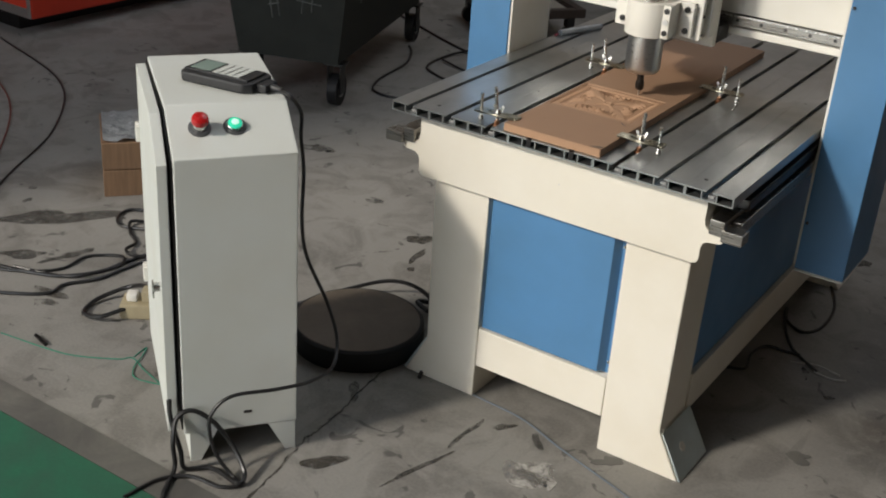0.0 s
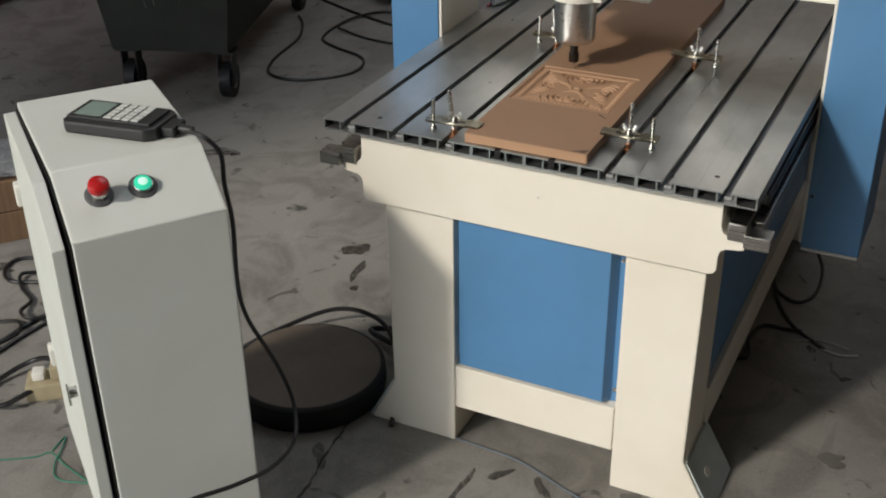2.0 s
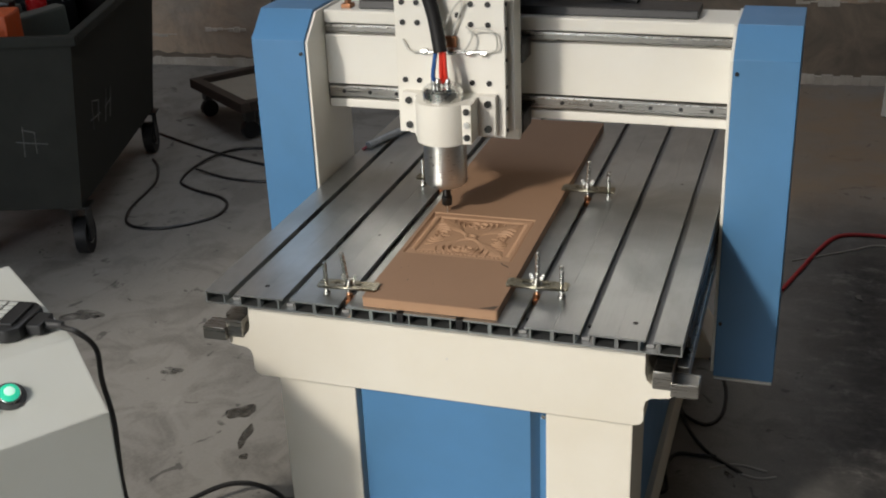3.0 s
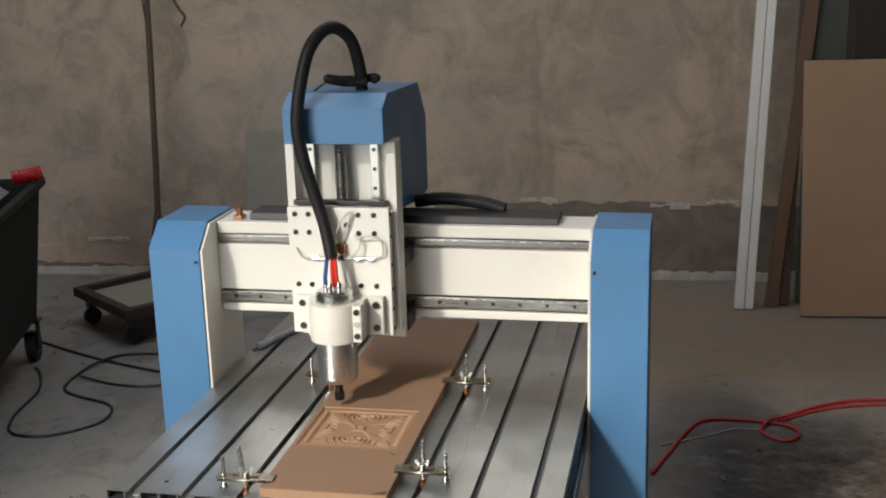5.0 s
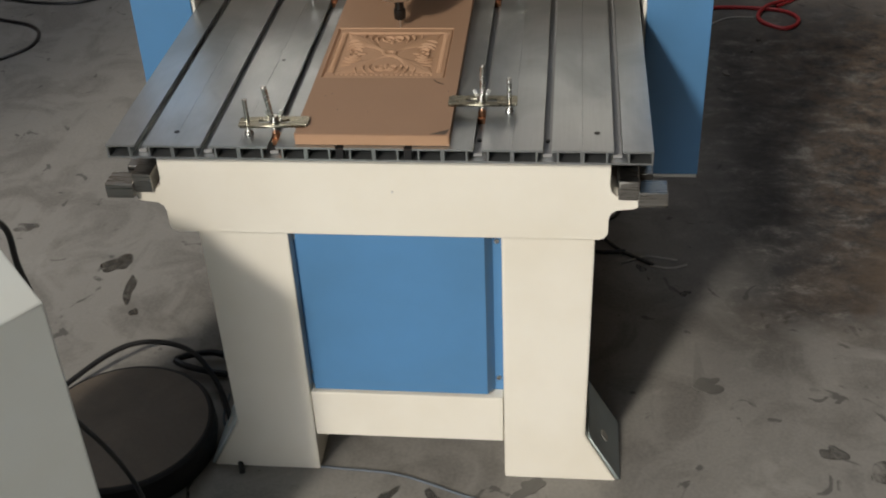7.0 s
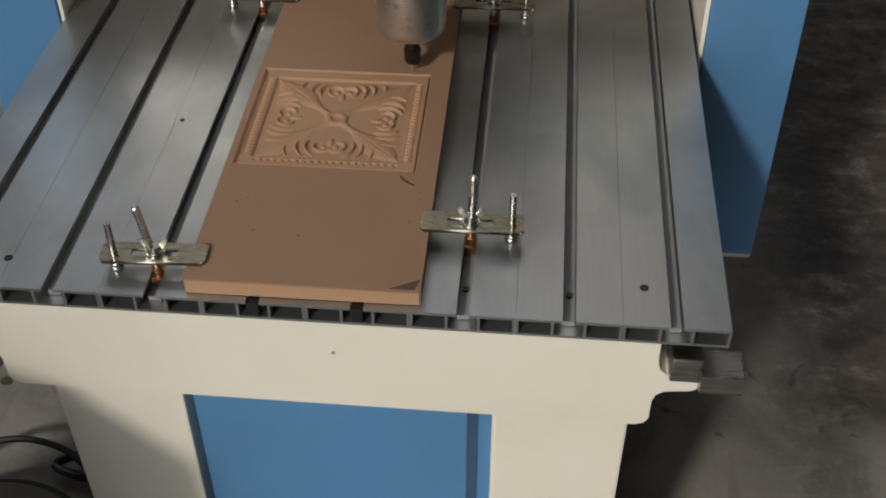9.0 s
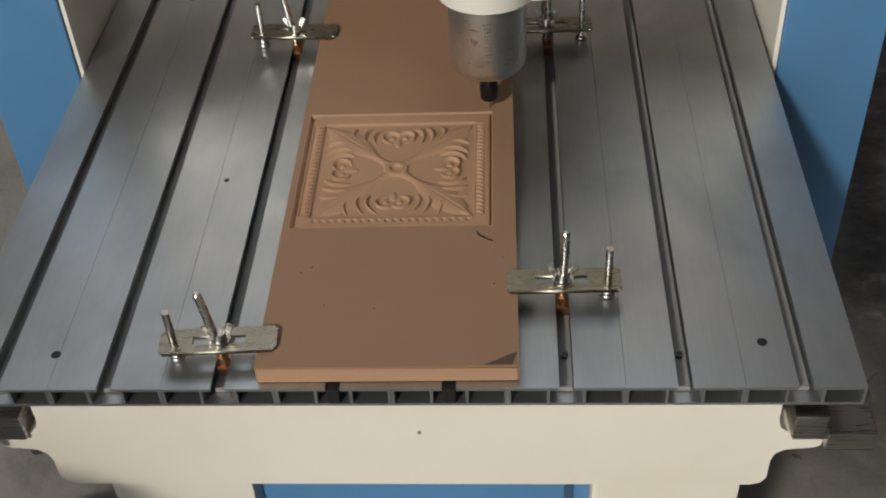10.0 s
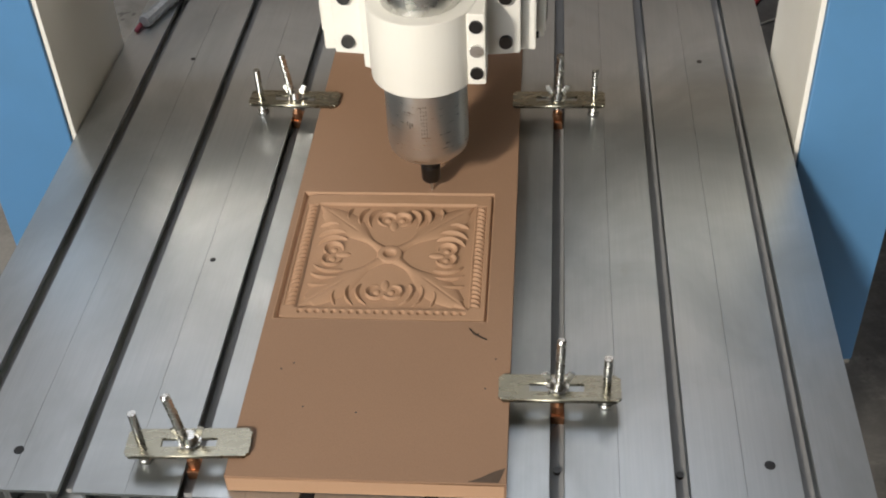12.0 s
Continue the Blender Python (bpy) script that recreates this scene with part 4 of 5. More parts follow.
def clamp(at, mirror=False):
    """Slotted hold-down plate with a long stud, wing nut and a jack bolt at its heel; the toe lies towards -x."""
    c = thing("hold_down_clamp", "zinc hold-down clamp gripping the board edge", "clamp", at, "bed clamps")
    s = -1 if mirror else 1
    L0, L1, wd, th = -0.050 * s, 0.053 * s, 0.0145, 0.0035
    Z = 0.022
    bm = B()
    n = []
    x0, x1 = min(L0, L1), max(L0, L1)
    rim = [(x0 + 0.004, -wd), (x1 - 0.004, -wd), (x1, -wd + 0.004), (x1, wd - 0.004), (x1 - 0.004, wd), (x0 + 0.004, wd), (x0, wd - 0.004), (x0, -wd + 0.004)]
    hole = [(-0.022, -0.0045), (0.020, -0.0045), (0.024, 0), (0.020, 0.0045), (-0.022, 0.0045), (-0.026, 0)]
    # four pieces round the slot
    prism(bm, [rim[0], rim[1], (rim[1][0], -0.0045), (rim[0][0], -0.0045)], "z", Z - th, Z)
    prism(bm, [(rim[0][0], 0.0045), (rim[1][0], 0.0045), rim[4], rim[5]], "z", Z - th, Z)
    prism(bm, [(0.022, -0.0045), (rim[1][0], -0.0045), (rim[1][0], -wd), rim[2], rim[3], (rim[1][0], wd), (rim[1][0], 0.0045), (0.022, 0.0045)], "z", Z - th, Z)
    prism(bm, [(-0.024, -0.0045), (-0.024, 0.0045), (rim[0][0], 0.0045), (rim[0][0], wd), rim[6], rim[7], (rim[0][0], -wd), (rim[0][0], -0.0045)], "z", Z - th, Z)
    part("clamp_plate", bm, ZINC, c, "greenish zinc clamp plate", 25)
    bm = B()
    top = 0.077
    tip = Vector((-0.010 if mirror else 0.002, 0, top))
    cyl(bm, (0, 0, -0.006), tip, 0.004, seg=14)
    cyl(bm, tip, tip + Vector((0, 0, 0.002)), 0.004, 0.0025, seg=14)
    part("stud", bm, CHROME, c, "threaded steel stud")
    bm = B()
    cyl(bm, (0, 0, Z), (0, 0, Z + 0.0015), 0.0095, seg=18)
    cyl(bm, (0, 0, Z + 0.0015), (0, 0, Z + 0.009), 0.0072, 0.0055, seg=14)
    part("nut", bm, CHROME, c)
    for k in (-1, 1):
        bm = B()
        mt = Matrix.Translation((0.008 * k, 0.0008, Z + 0.010)) @ Matrix.Rotation(radians(28 * k), 4, "Y")
        box(bm, -0.003, 0.003, -0.0013, 0.0013, -0.005, 0.008, 0.0008, mt)
        part("wing", bm, CHROME, c)
    bm = B()
    box(bm, -0.006, 0.006, -0.011, 0.011, -0.0131, -0.003, 0.001)
    part("tee_nut", bm, COPPER, c, "coppery tee nut in the slot")
    bm = B()
    cyl(bm, (0, -0.004, -0.003), (0, -0.004, 0.006), 0.0055, seg=10)
    part("collar", bm, COPPER, c)
    hx = 0.041 * s
    bm = B()
    cyl(bm, (hx, 0, 0.0003), (hx, 0, 0.058), 0.0036, seg=14)
    part("jack_bolt", bm, CHROME, c)
    bm = B()
    cyl(bm, (hx, 0, 0.0002), (hx, 0, 0.0052), 0.0068, seg=6)
    cyl(bm, (hx, 0, 0.0056), (hx, 0, 0.0088), 0.0062, seg=6)
    part("jack_nut", bm, CHROME, c)
    return c


def clamps():
    clamp(pose(0.148, 0.110, BED_Z, 0, 0, 1))
    clamp(pose(-0.152, 0.038, BED_Z, 0, 0, 3), True)
    clamp(pose(-0.152, 0.543, BED_Z, 0, 0, -2), True)
    clamp(pose(0.146, 0.546, BED_Z, 0, 0, 1))


DUSTY_FOOT = painted("dusty_pale_steel", (0.64, 0.74, 0.76), 0.6, 0.35)


# ---- control cabinet ----
CAB = pose(-0.349, -0.379, 0, 0, 0, 52.4)


def cabinet():
    """Local x runs along the front face to its right end (x = 0), local y into the depth."""
    c = thing("control_cabinet", "light grey steel control cabinet with sloped button panel, side door ajar", "control cabinet", CAB)
    W, D = 0.241, 0.443
    prof = [(0.0, 0.0715), (0.0, 0.697), (0.121, 0.764), (D, 0.764), (D, 0.0715)]
    bm = B()
    prism(bm, prof, "x", -W, 0.0, 0.003)
    part("body", bm, CABINET, c)
    # black sheet between body and door, in place of shade in the gap
    bm = B()
    prism(bm, [(y + (0.006 if y < 0.1 else -0.006 if y > 0.3 else 0), z - (0.01 if z > 0.3 else -0.01)) for y, z in prof], "x", -W - 0.0045, -W - 0.0005)
    part("door_gap_shade", bm, DARK_STEEL, c, "dark sheet for the shade in the door gap")
    # door, hinged at the back edge and standing a little open
    bm = B()
    dp = [(-0.428, 0.076), (-0.428, 0.682), (-0.321, 0.750), (-0.004, 0.750), (-0.004, 0.076)]
    prism(bm, dp, "x", -0.021, 0.0, 0.002)
    d = part("door", bm, CABINET, c, "grey steel side door standing ajar")
    d.matrix_basis = pose(-W - 0.005, D - 0.002, 0, 0, 0, -0.7)
    for z in (0.592, 0.24):
        bm = B()
        cyl(bm, (-0.023, 0.0, z - 0.022), (-0.023, 0.0, z + 0.022), 0.007, seg=12)
        box(bm, -0.029, -0.021, -0.02, 0.008, z - 0.018, z + 0.018, 0.001)
        part("hinge", bm, WHITE_PLASTIC, d, "white door hinge")
    bm = B()
    cyl(bm, (-0.021, -0.401, 0.41), (-0.033, -0.401, 0.41), 0.010, seg=14)
    box(bm, -0.037, -0.033, -0.407, -0.395, 0.387, 0.425, 0.002)
    part("door_lock", bm, CHROME, d, "chrome cam lock")
    # feet skirts
    for x0, x1, sgn in ((-0.229, -0.182, 1), (-0.052, -0.003, -1)):
        for y in (0.001, D - 0.004):
            bm = B()
            if sgn > 0:
                o = [(x0, 0), (x0 + 0.022, 0), (x1 + 0.01, 0.0713), (x0, 0.0713)]
            else:
                o = [(x1 - 0.022, 0), (x1, 0), (x1, 0.0713), (x0 - 0.01, 0.0713)]
            prism(bm, o, "y", y, y + 0.003)
            part("foot", bm, CABINET, c)
        bm = B()
        xx = x0 if sgn > 0 else x1 - 0.003
        box(bm, xx, xx + 0.003, 0.0045, D - 0.0045, 0.0, 0.0713)
        part("foot_side", bm, CABINET, c)
    bm = B()
    box(bm, -0.115, -0.097, -0.0008, 0.002, 0.107, 0.114, 0.0005)
    part("vent_slot", bm, DARK_STEEL, c)
    # controls on the slope
    slope = math.degrees(math.atan2(0.067, 0.121))
    for x, kind in ((-0.181, "stop"), (-0.113, "lamp")):
        base = pose(x, 0.066, 0.697 + 0.066 * 0.067 / 0.121, slope, 0, 0)
        bm = B()
        lathe(bm, (0, 0, 0), [(0.0225, 0.0), (0.0225, 0.002), (0.019, 0.0035)], 28)
        p = part("bezel", bm, RUBBER_GREY, c, "dark grey legend ring")
        p.matrix_basis = base
        if kind == "stop":
            bm = B()
            lathe(bm, (0, 0, 0), [(0.0135, 0.0036), (0.0135, 0.015), (0.012, 0.018)], 24)
            q = part("button_neck", bm, CHROME, p)
            bm = B()
            lathe(bm, (0, 0, 0), [(0.0135, 0.0182), (0.0165, 0.020), (0.017, 0.026), (0.0155, 0.031), (0.011, 0.0335), (0.004, 0.0345)], 28)
            q = part("stop_button", bm, RED_PLASTIC, p, "red mushroom stop button")
        else:
            bm = B()
            lathe(bm, (0, 0, 0), [(0.0155, 0.0036), (0.0155, 0.0085), (0.0145, 0.0095)], 24)
            part("lamp_rim", bm, CHROME, p)
            bm = B()
            lathe(bm, (0, 0, 0), [(0.0140, 0.0096), (0.0135, 0.0125), (0.0095, 0.0145)], 24)
            part("start_lamp", bm, GREEN_LIGHT, p, "lit green push button")
            bm = B()
            lathe(bm, (0, 0, 0), [(0.0075, 0.0146), (0.0065, 0.0152), (0.002, 0.0156)], 20)
            part("lamp_core", bm, LAMP_CORE, p)
    return c


RUBBER_GREY = plain("dark_grey_plastic", (0.075, 0.08, 0.085), 0.45)


def pendant():
    """Handheld controller lying on the cabinet's top."""
    at = Matrix.Translation((-0.601, -0.309, 0.7645)) @ Matrix.Rotation(radians(8), 4, "Z")
    p = thing("control_pendant", "black handheld controller with display and keypad, on the cabinet", "controller", at)
    bm = B()
    prism(bm, [(-0.088, -0.040), (-0.078, -0.050), (0.068, -0.048), (0.084, -0.036), (0.084, 0.036), (0.068, 0.048), (-0.078, 0.050), (-0.088, 0.040)], "z", 0.0, 0.022, 0.005)
    prism(bm, [(-0.082, -0.036), (0.072, -0.034), (0.072, 0.034), (-0.082, 0.036)], "z", 0.0215, 0.027, 0.002)
    part("case", bm, BLACK_PLASTIC, p)
    bm = B()
    box(bm, -0.072, -0.022, -0.028, 0.028, 0.0272, 0.0282, 0.0004)
    part("display", bm, LCD, p, "grey-green display")
    for i in range(4):
        for j in range(5):
            bm = B()
            x, y = -0.008 + i * 0.017, -0.027 + j * 0.0132
            box(bm, x - 0.0068, x + 0.0068, y - 0.005, y + 0.005, 0.0272, 0.0290, 0.0008)
            part("key", bm, KEY, p)
    bm = B()
    box(bm, 0.0845, 0.108, -0.022, 0.022, 0.002, 0.019, 0.004)
    cyl(bm, (0.108, 0, 0.010), (0.132, 0, 0.010), 0.009, 0.006, seg=14)
    part("plug", bm, BLACK_PLASTIC, p)
    # its cable, over the back corner, down beside the cabinet and round to the coil in front
    A = at.inverted()
    pts = [(-0.474, -0.295, 0.7742), (-0.443, -0.296, 0.7685), (-0.427, -0.281, 0.735), (-0.425, -0.283, 0.6825), (-0.417, -0.283, 0.6109), (-0.436, -0.264, 0.4773), (-0.449, -0.229, 0.3771), (-0.433, -0.177, 0.2501), (-0.4, -0.18, 0.1718), (-0.357, -0.246, 0.1432), (-0.332, -0.352, 0.1661), (-0.356, -0.435, 0.1766), (-0.41, -0.514, 0.1766), (-0.432, -0.551, 0.1441), (-0.432, -0.559, 0.0974), (-0.415, -0.555, 0.0439), (-0.38, -0.549, 0.008), (-0.347, -0.56, 0.006), (-0.38, -0.592, 0.006), (-0.448, -0.608, 0.01), (-0.492, -0.654, 0.006), (-0.503, -0.735, 0.006)]
    bm = B()
    tube(bm, [A @ Vector(q) for q in pts], 0.0042, 10, 8)
    part("cable", bm, CABLE, p, "black cable hanging to the floor")
    return p


def loose_cables():
    def cable(name, pts, r, mat, label, cat="cable"):
        bm = B()
        tube(bm, [(x, y, r if z == 0 else z) for x, y, z in pts], r, 8, 8)
        return solid(name, bm, mat, label, cat)

    # coil before the cabinet, from the door's lower edge
    cable("cable_coil", [(-0.517, -0.589, 0.1613), (-0.507, -0.596, 0.1251), (-0.479, -0.599, 0.0563), (-0.472, -0.594, 0.01), (-0.433, -0.557, 0.008), (-0.352, -0.565, 0.012), (-0.357, -0.536, 0.018), (-0.403, -0.523, 0.0601), (-0.441, -0.54, 0.1136), (-0.475, -0.565, 0.1394), (-0.493, -0.593, 0.126), (-0.481, -0.617, 0.0811), (-0.486, -0.61, 0.016), (-0.457, -0.667, 0), (-0.428, -0.717, 0), (-0.436, -0.818, 0)], 0.0052, CABLE, "black power cable looped on the floor before the cabinet")
    # round disc lying behind the cabinet, standing in for a coil of black tubing
    disc = thing("coil_disc", "round disc with black rim and dusty brown top, for a coil", "lid", pose(-0.532, 0.074, 0))
    bm = B()
    lathe(bm, (0, 0, 0), [(0.160, 0.0), (0.168, 0.003), (0.172, 0.025), (0.170, 0.056), (0.164, 0.060), (0.150, 0.0595)], 56)
    part("rim", bm, RUBBER, disc, "black rim")
    bm = B()
    prism(bm, [(0.1595 * math.cos(2 * math.pi * k / 56), 0.1595 * math.sin(2 * math.pi * k / 56)) for k in range(56)], "z", 0.0446, 0.0610)
    part("disc_top", bm, DUSTY_BROWN, disc, "brown dusty top")
    cable("hose_tail", [(-0.767, 0.083, 0), (-0.704, 0.219, 0.02), (-0.598, 0.313, 0.05), (-0.477, 0.303, 0.055), (-0.395, 0.229, 0.03), (-0.331, 0.103, 0.012), (-0.298, 0.02, 0)], 0.0055, CABLE, "black cable running from the coil to the router")
    cable("hose_tail", [(-0.358, 0.302, 0), (-0.429, 0.334, 0.02), (-0.497, 0.292, 0.03), (-0.397, 0.281, 0.01), (-0.298, 0.302, 0)], 0.007, CABLE, "black cable end beside the leg")
    cable("blue_tube", [(-0.375, 0.229, 0), (-0.357, 0.135, 0), (-0.24, 0.056, 0), (-0.134, 0.043, 0), (-0.012, 0.032, 0), (0.108, -0.011, 0), (0.207, -0.042, 0), (0.33, -0.083, 0), (0.523, -0.175, 0), (0.72, -0.328, 0)], 0.0024, BLUE_TUBE, "dusty blue plastic tube lying under the router", "tube")
    # tangle beyond the cabinet
    cable("floor_cable", [(-2.633, -0.343, 0), (-1.937, -0.305, 0), (-1.562, -0.265, 0), (-1.387, -0.211, 0), (-1.326, -0.163, 0), (-1.29, -0.091, 0), (-1.285, -0.018, 0), (-1.263, 0.079, 0), (-1.192, 0.178, 0)], 0.0055, CABLE, "black cable trailing over the concrete")
    cable("floor_cable", [(-1.719, -0.548, 0), (-1.454, -0.388, 0), (-1.307, -0.285, 0), (-1.307, -0.216, 0), (-1.265, -0.138, 0), (-1.258, -0.051, 0), (-1.234, 0.05, 0), (-1.128, 0.115, 0)], 0.005, CABLE, "black cable bending towards the cabinet")
    cable("floor_cable", [(-1.282, 0.336, 0), (-1.38, 0.305, 0), (-1.463, 0.271, 0), (-1.538, 0.23, 0), (-1.528, 0.171, 0), (-1.477, 0.135, 0), (-1.419, 0.153, 0), (-1.372, 0.172, 0.012), (-1.394, 0.21, 0.012), (-1.429, 0.202, 0.006), (-1.462, 0.164, 0.012), (-1.423, 0.122, 0), (-1.356, 0.084, 0), (-1.331, 0.024, 0.014), (-1.282, 0.011, 0.014), (-1.216, 0.084, 0), (-1.121, 0.167, 0)], 0.005, CABLE, "black cable with small loops on the floor")
    cable("floor_cable", [(-1.637, -0.326, 0), (-1.464, -0.245, 0), (-1.387, -0.162, 0), (-1.394, -0.074, 0), (-1.355, -0.023, 0), (-1.3, -0.015, 0.013), (-1.267, -0.06, 0.013), (-1.29, -0.135, 0.013), (-1.348, -0.189, 0.006), (-1.494, -0.235, 0)], 0.0045, CABLE, "black cable bowed beside the socket")
    cable("floor_cable", [(-3.3, 1.093, 0), (-2.652, 0.88, 0), (-2.26, 0.531, 0), (-2.024, 0.149, 0), (-1.796, -0.193, 0), (-1.651, -0.407, 0)], 0.0035, CABLE, "thin black lead on the floor")
    cable("floor_cable", [(-3.17, 0.872, 0), (-2.626, 0.619, 0), (-2.271, 0.319, 0), (-2.068, 0.066, 0), (-1.862, -0.244, 0)], 0.003, DULL_LEAD, "thin reddish lead on the floor")
    cable("green_string", [(-1.23, -0.479, 0), (-1.085, -0.456, 0), (-1.006, -0.434, 0), (-0.917, -0.38, 0), (-0.894, -0.354, 0), (-0.83, -0.374, 0), (-0.729, -0.399, 0), (-0.664, -0.419, 0)], 0.0016, GREEN_STRING, "loose green plastic string on the floor", "string")
    cable("green_string", [(-0.895, -0.348, 0), (-0.904, -0.3, 0), (-0.879, -0.338, 0.003), (-0.857, -0.384, 0.003), (-0.819, -0.411, 0), (-0.737, -0.39, 0), (-0.674, -0.399, 0)], 0.0016, GREEN_STRING, "loose green plastic string on the floor", "string")
    cable("green_string", [(-1.151, -0.435, 0), (-1.124, -0.442, 0), (-1.097, -0.448, 0)], 0.005, DARK_STEEL, "dark offcut lying on the floor", "offcut")
    # beyond the bin and behind the router
    cable("floor_cable", [(-2.522, 2.797, 0), (-2.098, 2.589, 0), (-1.871, 2.475, 0), (-1.656, 2.385, 0), (-1.399, 2.303, 0), (-1.075, 2.243, 0), (-0.754, 2.182, 0)], 0.0055, CABLE, "black cable crossing the floor behind the router")
    cable("floor_cable", [(-1.086, 2.45, 0), (-1.411, 2.499, 0), (-1.644, 2.487, 0), (-1.718, 2.358, 0.012), (-1.742, 2.219, 0), (-1.715, 2.087, 0), (-1.624, 2.023, 0), (-1.48, 1.967, 0), (-1.421, 1.886, 0), (-1.429, 1.778, 0), (-1.55, 1.665, 0), (-1.683, 1.667, 0), (-1.76, 1.799, 0), (-1.805, 2.047, 0), (-1.885, 2.208, 0), (-1.956, 2.292, 0)], 0.0055, CABLE, "black cable looping over the floor beside the bin")
    cable("floor_cable", [(-1.714, 2.207, 0.012), (-1.55, 2.159, 0), (-1.39, 2.159, 0), (-1.236, 2.255, 0), (-1.026, 2.328, 0)], 0.005, CABLE, "black cable strand behind the router")
    # to the right of the router
    cable("floor_cable", [(0.207, 1.205, 0), (0.276, 1.222, 0), (0.333, 1.232, 0), (0.4, 1.087, 0), (0.409, 0.942, 0), (0.376, 0.88, 0), (0.321, 0.913, 0), (0.297, 0.983, 0), (0.301, 0.949, 0.006), (0.339, 0.851, 0), (0.394, 0.762, 0), (0.474, 0.698, 0)], 0.0042, CABLE, "black cable beside the router's leg")
    cable("floor_cable", [(0.413, 0.746, 0.008), (0.373, 0.746, 0), (0.324, 0.74, 0), (0.307, 0.674, 0), (0.32, 0.594, 0), (0.28, 0.568, 0)], 0.0042, CABLE, "black cable under the router's side")
    cable("floor_cable", [(0.403, 0.705, 0), (0.46, 0.732, 0), (0.527, 0.721, 0)], 0.0025, DUSTY_WIRE, "pale wire end on the dusty floor")
    cable("floor_cable", [(0.467, 0.698, 0), (0.511, 0.69, 0), (0.548, 0.705, 0)], 0.0025, DUSTY_WIRE, "pale wire end on the dusty floor")
    cable("red_hose", [(0.512, 1.651, 0), (0.558, 1.803, 0), (0.611, 1.972, 0), (0.662, 2.082, 0), (0.741, 2.115, 0), (0.865, 2.11, 0), (0.945, 2.088, 0), (0.981, 2.04, 0), (0.972, 1.987, 0), (0.927, 1.958, 0), (0.871, 2.004, 0), (0.865, 2.058, 0.008), (0.899, 2.112, 0.014), (0.957, 2.172, 0), (1.054, 2.262, 0), (1.181, 2.337, 0), (1.327, 2.371, 0), (1.777, 2.493, 0), (2.517, 2.622, 0)], 0.0062, RED_HOSE, "red air hose snaking over the blackened floor", "hose")
    cable("red_hose", [(0.93, 2.124, 0), (1.025, 2.209, 0), (1.121, 2.27, 0), (1.226, 2.307, 0), (1.353, 2.332, 0), (1.669, 2.394, 0), (2.402, 2.459, 0)], 0.005, RED_HOSE, "second strand of red hose on the floor", "hose")
    cable("floor_cable", [(0.533, 1.873, 0), (0.61, 1.924, 0), (0.706, 1.99, 0), (0.775, 2.042, 0), (0.851, 2.046, 0)], 0.0028, DUSTY_WIRE, "pale wire lying along the red hose")


def bed_leftovers():
    """A film-wrapped rod and a strip of pink film left on the far edge of the bed."""
    bm = B()
    tube(bm, [(-0.386, 0.735, BED_Z + 0.0085), (-0.372, 0.78, BED_Z + 0.0085), (-0.355, 0.83, BED_Z + 0.0085), (-0.338, 0.88, BED_Z + 0.0085)], 0.008, 9, 6, 0.12)
    solid("wrapped_rod", bm, FILM, "short rod wrapped in clear film on the bed's edge", "rod")
    bm = B()
    tube(bm, [(-0.394, 0.722, BED_Z + 0.0035), (-0.391, 0.745, BED_Z + 0.0035), (-0.378, 0.79, BED_Z + 0.0035), (-0.366, 0.815, BED_Z + 0.0035)], 0.003, 7)
    solid("pink_strip", bm, PINK, "thin pink plastic strip on the bed's edge", "strip")


# ---- round the walls ----
def socket_box():
    c = thing("junction_box", "yellowed extension socket with plugs and tape on the floor", "socket", pose(-1.0375, -0.183, 0, 0, 0, 36))
    bm = B()
    box(bm, -0.055, 0.055, -0.035, 0.035, 0.0, 0.042, 0.006)
    part("body", bm, OLD_PLASTIC, c)
    bm = B()
    box(bm, 0.0, 0.034, -0.02, 0.018, 0.0422, 0.075, 0.004)
    part("plug", bm, OLD_PLASTIC, c, "cream plug")
    bm = B()
    box(bm, -0.040, -0.012, -0.018, 0.014, 0.0422, 0.064, 0.006)
    part("plug", bm, WHITE_PLASTIC, c, "white plug")
    bm = B()
    tube(bm, [(-0.04, -0.03, 0.03), (-0.10, -0.06, 0.02), (-0.15, -0.02, 0.008), (-0.13, 0.05, 0.01), (-0.05, 0.09, 0.03), (0.02, 0.02, 0.07)], 0.006, 8)
    part("lead", bm, CABLE, c)
    bm = B()
    tube(bm, [(0.02, 0.0, 0.072), (0.05, 0.03, 0.11), (0.10, 0.06, 0.13), (0.16, 0.07, 0.16)], 0.005, 8)
    part("lead", bm, WHITE_PLASTIC, c)


